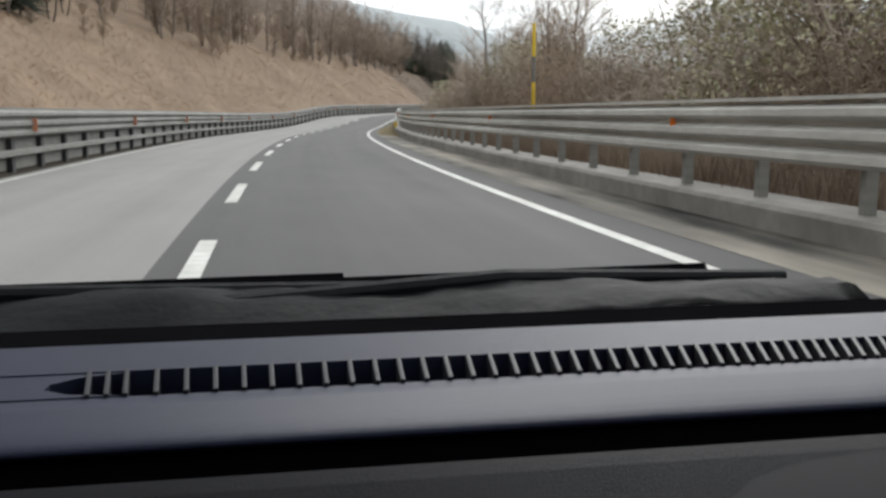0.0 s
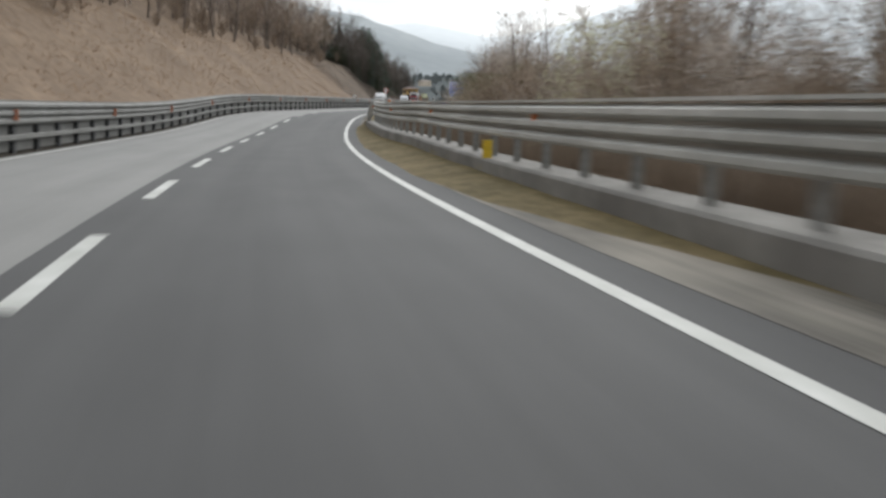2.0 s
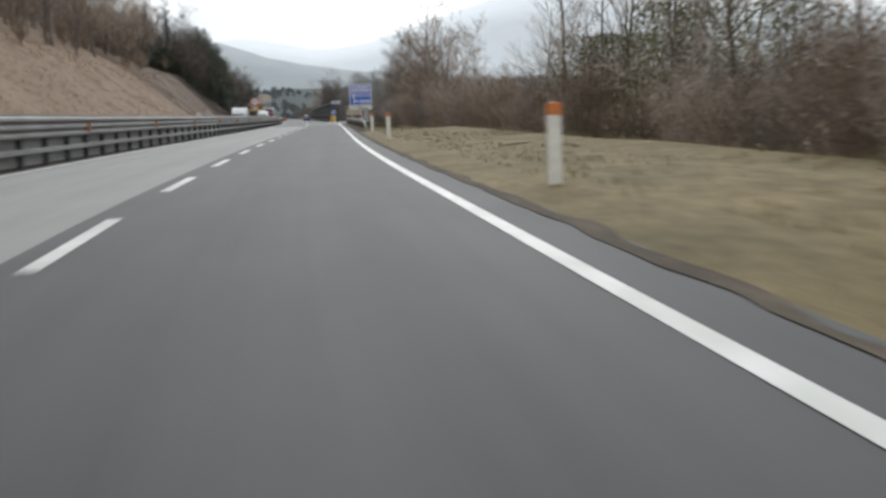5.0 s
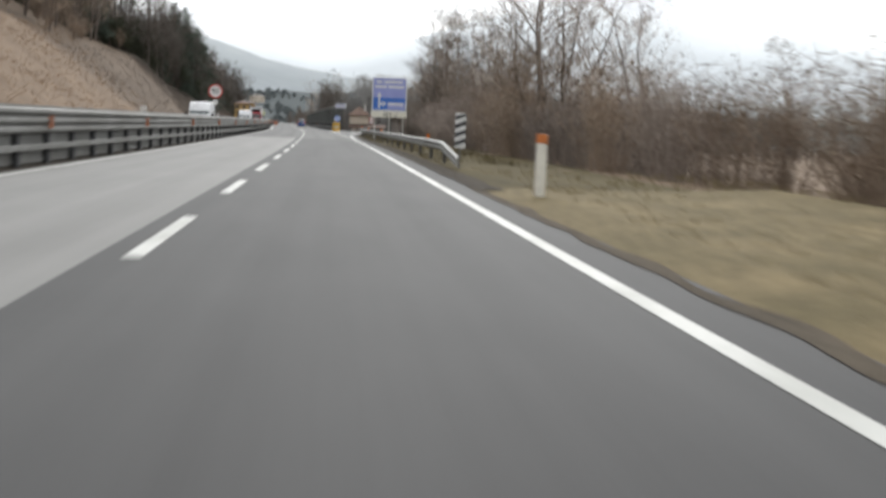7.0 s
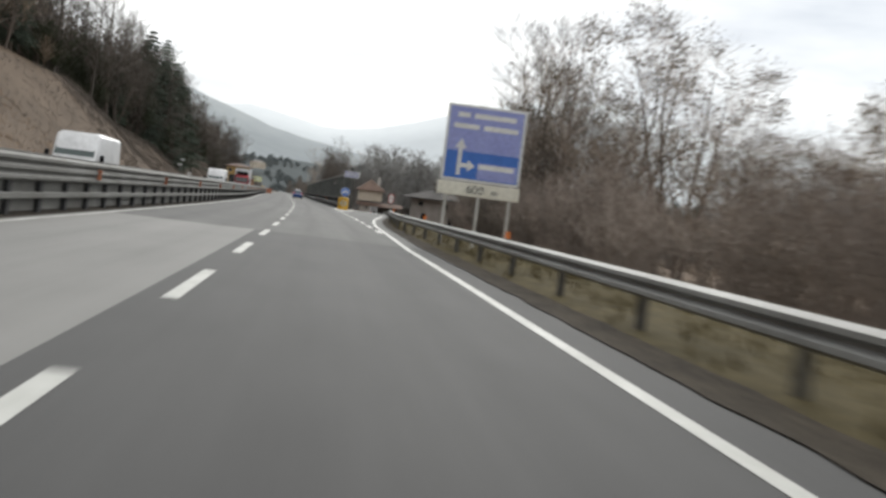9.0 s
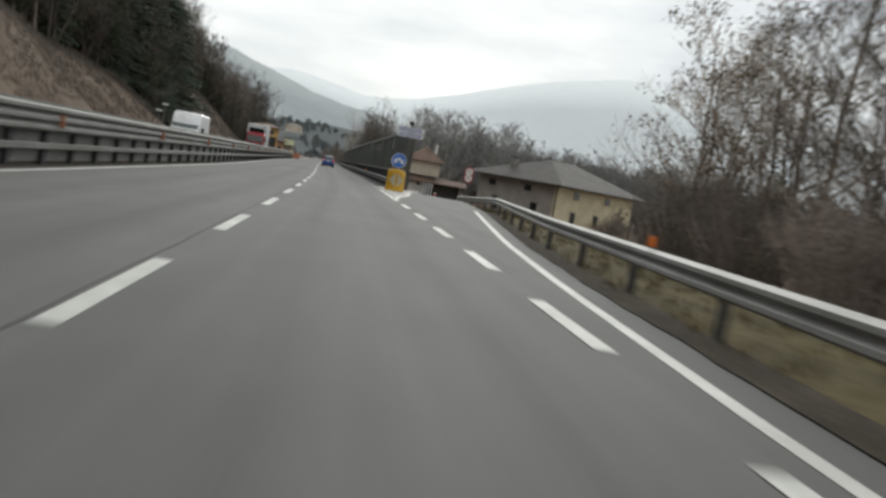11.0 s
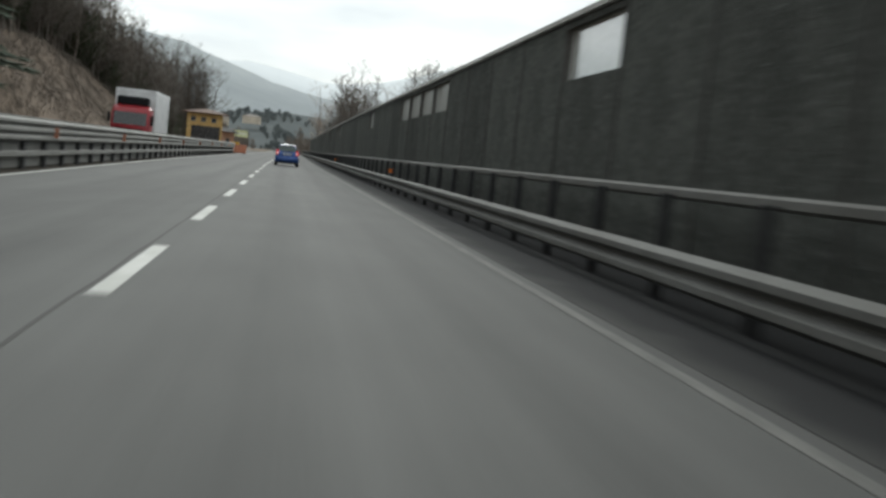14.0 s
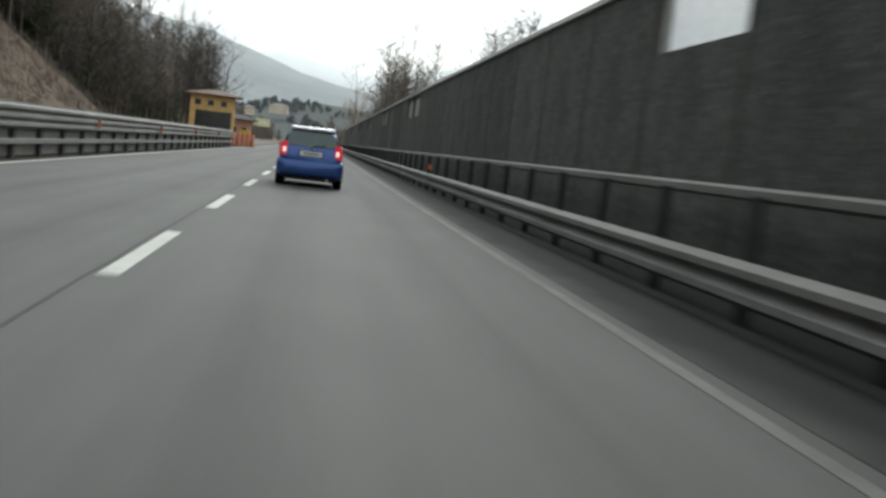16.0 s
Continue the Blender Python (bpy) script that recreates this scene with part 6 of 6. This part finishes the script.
for proto in TREES + DARK_TREES + CLUMP_TREES + CONIFERS + SHRUBS:
    for o in (*proto.children_recursive, proto):
        bpy.data.objects.remove(o)


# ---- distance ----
# Far treetops: haze mixed straight into the base colour.
HAZY_TREE = material("haze_coloured_far_treetops", (0.17, 0.185, 0.183), 1.0, second=(0.12, 0.133, 0.133), scale=0.2, random_value=0.3, spec=0.0)
def ridge(name, label, mat, dist, points, depth, seed):
    """A mountain range: angles of height over bearings (degrees left of north)."""
    bm = bmesh.new()
    points = sorted(points)
    bearings = np.linspace(points[-1][0], points[0][0], 160)
    rows = []
    for r, f in ((0.0, 0.0), (0.3, 0.35), (0.65, 0.7), (1.0, 1.0), (1.02, 0.9)):
        row = []
        for b in bearings:
            h = float(np.interp(b, [q[0] for q in points], [q[1] for q in points]))
            h = math.tan(radians(h)) * (dist + depth) * f
            h += h * 0.03 * noise.noise(Vector((b * 0.15, r * 2, seed))) + h * 0.015 * noise.noise(Vector((b * 1.1, r * 3, seed + 5)))
            a = radians(b)
            row.append(bm.verts.new((-math.sin(a) * (dist + depth * r) + 60, math.cos(a) * (dist + depth * r) + 300, h - 8)))
        rows.append(row)
    for r0, r1 in zip(rows, rows[1:]):
        for k in range(len(r0) - 1):
            bm.faces.new((r0[k], r0[k + 1], r1[k + 1], r1[k]))
    return tagged(part(name, bm, mat, smooth=True), label, "mountain", kind="structure")


NEAR_HILL = sorted([(60, 7), (10, 4), (-5, 2.2), (-7.9, 2.1), (-9.7, 2.5), (-12.2, 2.7), (-14.8, 2.6), (-18, 2.9), (-22.5, 3.3), (-26, 3.0), (-31, 2.8), (-36, 2.6), (-45, 2), (-80, 2)])
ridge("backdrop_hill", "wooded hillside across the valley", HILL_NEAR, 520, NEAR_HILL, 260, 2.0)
ridge("backdrop_mountain", "mountain coloured blue-grey for haze behind the valley", HILL_MID, 1500, [(70, 9), (20, 7.5), (0, 6.6), (-6.6, 5.45), (-7.2, 5.15), (-8.8, 4.7), (-9.8, 4.4), (-11.1, 3.95), (-13.6, 3.4), (-16, 3.0), (-20, 2.6), (-40, 2.2), (-80, 3)], 600, 6.0)
ridge("backdrop_mountain", "mountain coloured pale for haze far behind", HILL_FAR, 3000, [(80, 6), (10, 4.5), (-8.2, 4.6), (-10, 4.9), (-12, 4.5), (-14.6, 4.0), (-17, 4.4), (-20.4, 5.4), (-24.8, 6.7), (-29, 7.5), (-31.7, 7.2), (-34.5, 6.5), (-37, 5.7), (-40.3, 5.5), (-42.4, 5.8), (-44, 5.1), (-60, 5), (-90, 6)], 900, 11.0)


def hillside_trees(count, seed):
    """Clumps of small trees along the hillside across the valley."""
    rng = random.Random(seed)
    out = []
    while len(out) < count:
        b, r = rng.uniform(-34, 2), rng.uniform(0.02, 1.0)
        if noise.noise(Vector((b * 0.35, r * 4, 1.7))) < 0.02:
            continue
        h = float(np.interp(b, [q[0] for q in NEAR_HILL], [q[1] for q in NEAR_HILL]))
        f = float(np.interp(r, [0.0, 0.3, 0.65, 1.0], [0.0, 0.35, 0.7, 1.0]))
        a = radians(b)
        out.append((Vector((-math.sin(a) * (520 + 260 * r) + 60, math.cos(a) * (520 + 260 * r) + 300, math.tan(radians(h)) * 780 * f - 8.5)), rng.uniform(2.5, 5)))
    return out


woods("hillside_woods", "tree clumps coloured haze-grey on the far hillside", hillside_trees(1000, 71), HAZY_TREE, 72, 2.4, 4.0)


def hill_house(x, y, z, yaw, w, l, h, wall_mat):
    ob = thing("hill_house", "small pale house on the far hillside", "house", m=pose(x, y, z, 0, 0, yaw))
    part("wall", boxed(0, w, 0, l, -2.5, h), wall_mat, ob)
    part("roof", hip_roof(w, l, h, 1.2, 0.5, h), PLASTER_GREY, ob)


hill_house(169, 938, 17.5, -15, 11, 7, 2.2, PLASTER_PALE)
hill_house(158, 960, 15, -5, 6, 6, 2.6, PLASTER_PALE)


# ---- the car that the drive starts in: dashboard, cowl, bonnet ----
def open_car():
    """A small car standing where the drive begins; x and y from the eye, z from the road."""
    ob = thing("small_car", "dark small car with a violet-grey dashboard and a ribbed air vent", "car", m=stand(0, 0.6) @ Matrix.Rotation(math.atan(float(np.interp(1, ALONG, GRADE) - np.interp(0, ALONG, GRADE))), 4, "X"))
    eye = 1.153
    left, right = -1.02, 0.62

    def across(profile, x0=left, x1=right):
        bm = bmesh.new()
        a, b = [bm.verts.new((x0, y, eye + z)) for y, z in profile], [bm.verts.new((x1, y, eye + z)) for y, z in profile]
        bm.faces.new(a)
        bm.faces.new(b[::-1])
        n = len(profile)
        for k in range(n):
            bm.faces.new((a[(k + 1) % n], a[k], b[k], b[(k + 1) % n]))
        bmesh.ops.recalc_face_normals(bm, faces=bm.faces)
        return bm

    # the padded top in two pieces, before and behind the vent
    top = part("dashboard_top", across([(0.672, -0.19), (0.64, -0.1885), (0.6, -0.188), (0.588, -0.1885), (0.578, -0.1896), (0.571, -0.1915), (0.5685, -0.194), (0.571, -0.197), (0.579, -0.2), (0.6, -0.205), (0.672, -0.23)]), DASH_GREY, ob, "violet-grey padded dashboard edge", smooth=True)
    part("dashboard_back", across([(0.735, -0.188), (0.83, -0.189), (0.84, -0.23), (0.735, -0.23)]), DASH_GREY, ob)
    end = bmesh.new()
    polygon(end, [(left, 0.672), (-0.1, 0.672), (-0.138, 0.68), (-0.156, 0.694), (-0.155, 0.708), (-0.138, 0.724), (-0.1, 0.735), (left, 0.735)], -0.0205, 0.0205)
    cap = part("dashboard_end", end, DASH_GREY, ob)
    cap.matrix_basis = Matrix.Translation((0, 0, eye - 0.2095)) @ Matrix.Rotation(radians(90), 4, "X") @ Matrix.Diagonal((1, 1, -1, 1))
    part("screen_seal", across([(0.83, -0.192), (0.9, -0.19), (0.9, -0.24), (0.83, -0.24)]), RUBBER, ob, "black windscreen seal")
    vent = part("air_vent", boxed(-0.19, right, 0.672, 0.735, eye - 0.232, eye - 0.225), RUBBER, ob, "black vent slot")
    slat = mesh_of(boxed(-0.0018, 0.0018, 0.67, 0.737, eye - 0.205, eye - 0.187, 0.001), DASH_LIGHT, "slat")
    x = -0.128
    for k in range(60):
        piece("slat", slat, vent, Matrix.Translation((x, 0.7, 0)) @ Matrix.Rotation(0.13 - 0.95 * (x + 0.128), 4, "Z") @ Matrix.Translation((0, -0.7, 0)))
        x += 0.0215 * max(0.55, 1.0 - 0.014 * k) * (0.6 if k < 2 else 1.0)
        if x > right - 0.01:
            break
    # Black piece put into the gap to imitate its shade.
    part("lower_recess", across([(0.576, -0.2), (0.57, -0.3), (0.62, -0.3), (0.62, -0.212), (0.6, -0.2065)]), RUBBER, ob, "black filler painting the shade below the padded edge")
    part("dashboard_face", across([(0.525, -0.197), (0.51, -0.2), (0.47, -0.212), (0.4, -0.3), (0.38, -0.55), (0.55, -0.55), (0.55, -0.24), (0.53, -0.215)]), DASH_LOWER, ob, "lower dashboard in violet-grey plastic coloured darker for shade")
    lid = bmesh.new()
    polygon(lid, [(0.215, -0.3), (0.22, -0.06), (0.235, -0.032), (0.26, -0.014), (0.295, -0.003), (0.34, 0.002), (0.6, 0.004), (0.6, -0.3)], -0.004, 0.004)
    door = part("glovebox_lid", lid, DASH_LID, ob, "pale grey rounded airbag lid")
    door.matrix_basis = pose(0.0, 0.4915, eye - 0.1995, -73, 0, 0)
    # cowl, wipers and bonnet
    cowl = bmesh.new()
    rows = []
    for r in range(9):
        y = 0.9 + 0.2 * r / 8
        row = []
        for k in range(61):
            x = left + (right - left) * k / 60
            lump = 0.014 * noise.noise(Vector((x * 4.0, y * 9.0, 2.0))) + 0.007 * noise.noise(Vector((x * 15.0, y * 30.0, 4.0)))
            row.append(cowl.verts.new((x, y, eye - 0.2 + 0.014 * math.sin(math.pi * r / 8) + lump)))
        rows.append(row)
    for r0, r1 in zip(rows, rows[1:]):
        for k in range(60):
            cowl.faces.new((r0[k], r0[k + 1], r1[k + 1], r1[k]))
    bmesh.ops.solidify(cowl, geom=cowl.faces[:], thickness=0.02)
    part("cowl", cowl, COWL_GREY, ob, "dusty black plastic cowl", smooth=True)
    for x0, x1, y, z in ((-0.95, 0.18, 1.03, -0.176), (-0.1, 0.62, 1.06, -0.182)):
        bm = bmesh.new()
        rod(bm, (x0, y - 0.06, eye + z - 0.012), ((x0 + x1) / 2, y, eye + z), 0.009, 0.009)
        rod(bm, ((x0 + x1) / 2, y, eye + z), (x1, y + 0.04, eye + z - 0.016), 0.009, 0.007)
        arm = part("wiper", bm, COWL_GREY, ob, "black wiper arm at rest")
        part("wiper_blade", rodded((x0 + 0.05, y + 0.03, eye + z - 0.012), (x1 - 0.1, y + 0.05, eye + z - 0.01), 0.012, 0.012, 6), RUBBER, arm)
    bonnet = [[(left + 0.05 + (right - left - 0.1) * k / 12, y, eye + z - 0.05 * abs(k / 6 - 1) ** 3) for k in range(13)] for y, z in ((1.1, -0.205), (1.35, -0.235), (1.6, -0.29), (1.8, -0.36), (1.93, -0.46))]
    bm = bmesh.new()
    rows = [[bm.verts.new(p) for p in r] for r in bonnet]
    for r0, r1 in zip(rows, rows[1:]):
        for k in range(12):
            bm.faces.new((r0[k], r0[k + 1], r1[k + 1], r1[k]))
    bmesh.ops.solidify(bm, geom=bm.faces[:], thickness=0.02)
    part("bonnet", bm, RUBBER, ob, "dark bonnet", smooth=True)
    mid = (left + right) / 2
    # Unseen roof on pillars, added to shade the dashboard.
    part("roof", boxed(left + 0.12, right - 0.12, -1.8, 0.05, 1.46, 1.5, 0.015), TRIM, ob)
    for x in (left, right):
        lean = 0.12 if x < mid else -0.12
        part("windscreen_pillar", rodded((x, 0.6, 0.88), (x + lean, 0.05, 1.48), 0.04), TRIM, ob)
        part("middle_pillar", rodded((x, -0.35, 0.86), (x + lean, -0.35, 1.48), 0.045), TRIM, ob)
        part("rear_pillar", rodded((x, -1.85, 0.86), (x + lean, -1.7, 1.48), 0.06), TRIM, ob)
    part("front_body", boxed(left, right, 0.95, 2.05, 0.25, 0.68, 0.08), TRIM, ob)
    part("floor_pan", boxed(left, right, -1.9, 0.95, 0.25, 0.4, 0.05), TRIM, ob)
    for x0, x1 in ((left, left + 0.07), (right - 0.07, right)):
        part("door", boxed(x0, x1, -1.9, 0.95, 0.4, 0.88, 0.03), TRIM, ob)
    # Unseen closed rear and opaque side windows, added to keep light off the dashboard.
    part("tailgate", boxed(left + 0.07, right - 0.07, -1.97, -1.9, 0.3, 1.44, 0.03), TRIM, ob)
    for x in (left + 0.06, right - 0.06):
        part("side_window", boxed(x - 0.01, x + 0.01, -1.85, 0.0, 0.88, 1.46, 0.004), CAR_GLASS, ob, "opaque side window added to block light")
    for x in (left + 0.1, right - 0.1):
        for y in (1.45, -1.2):
            w = wheel(ob, 0.7 if x > mid else -0.7, y, 0.29, 0.18)
            w.location.x = x


open_car()
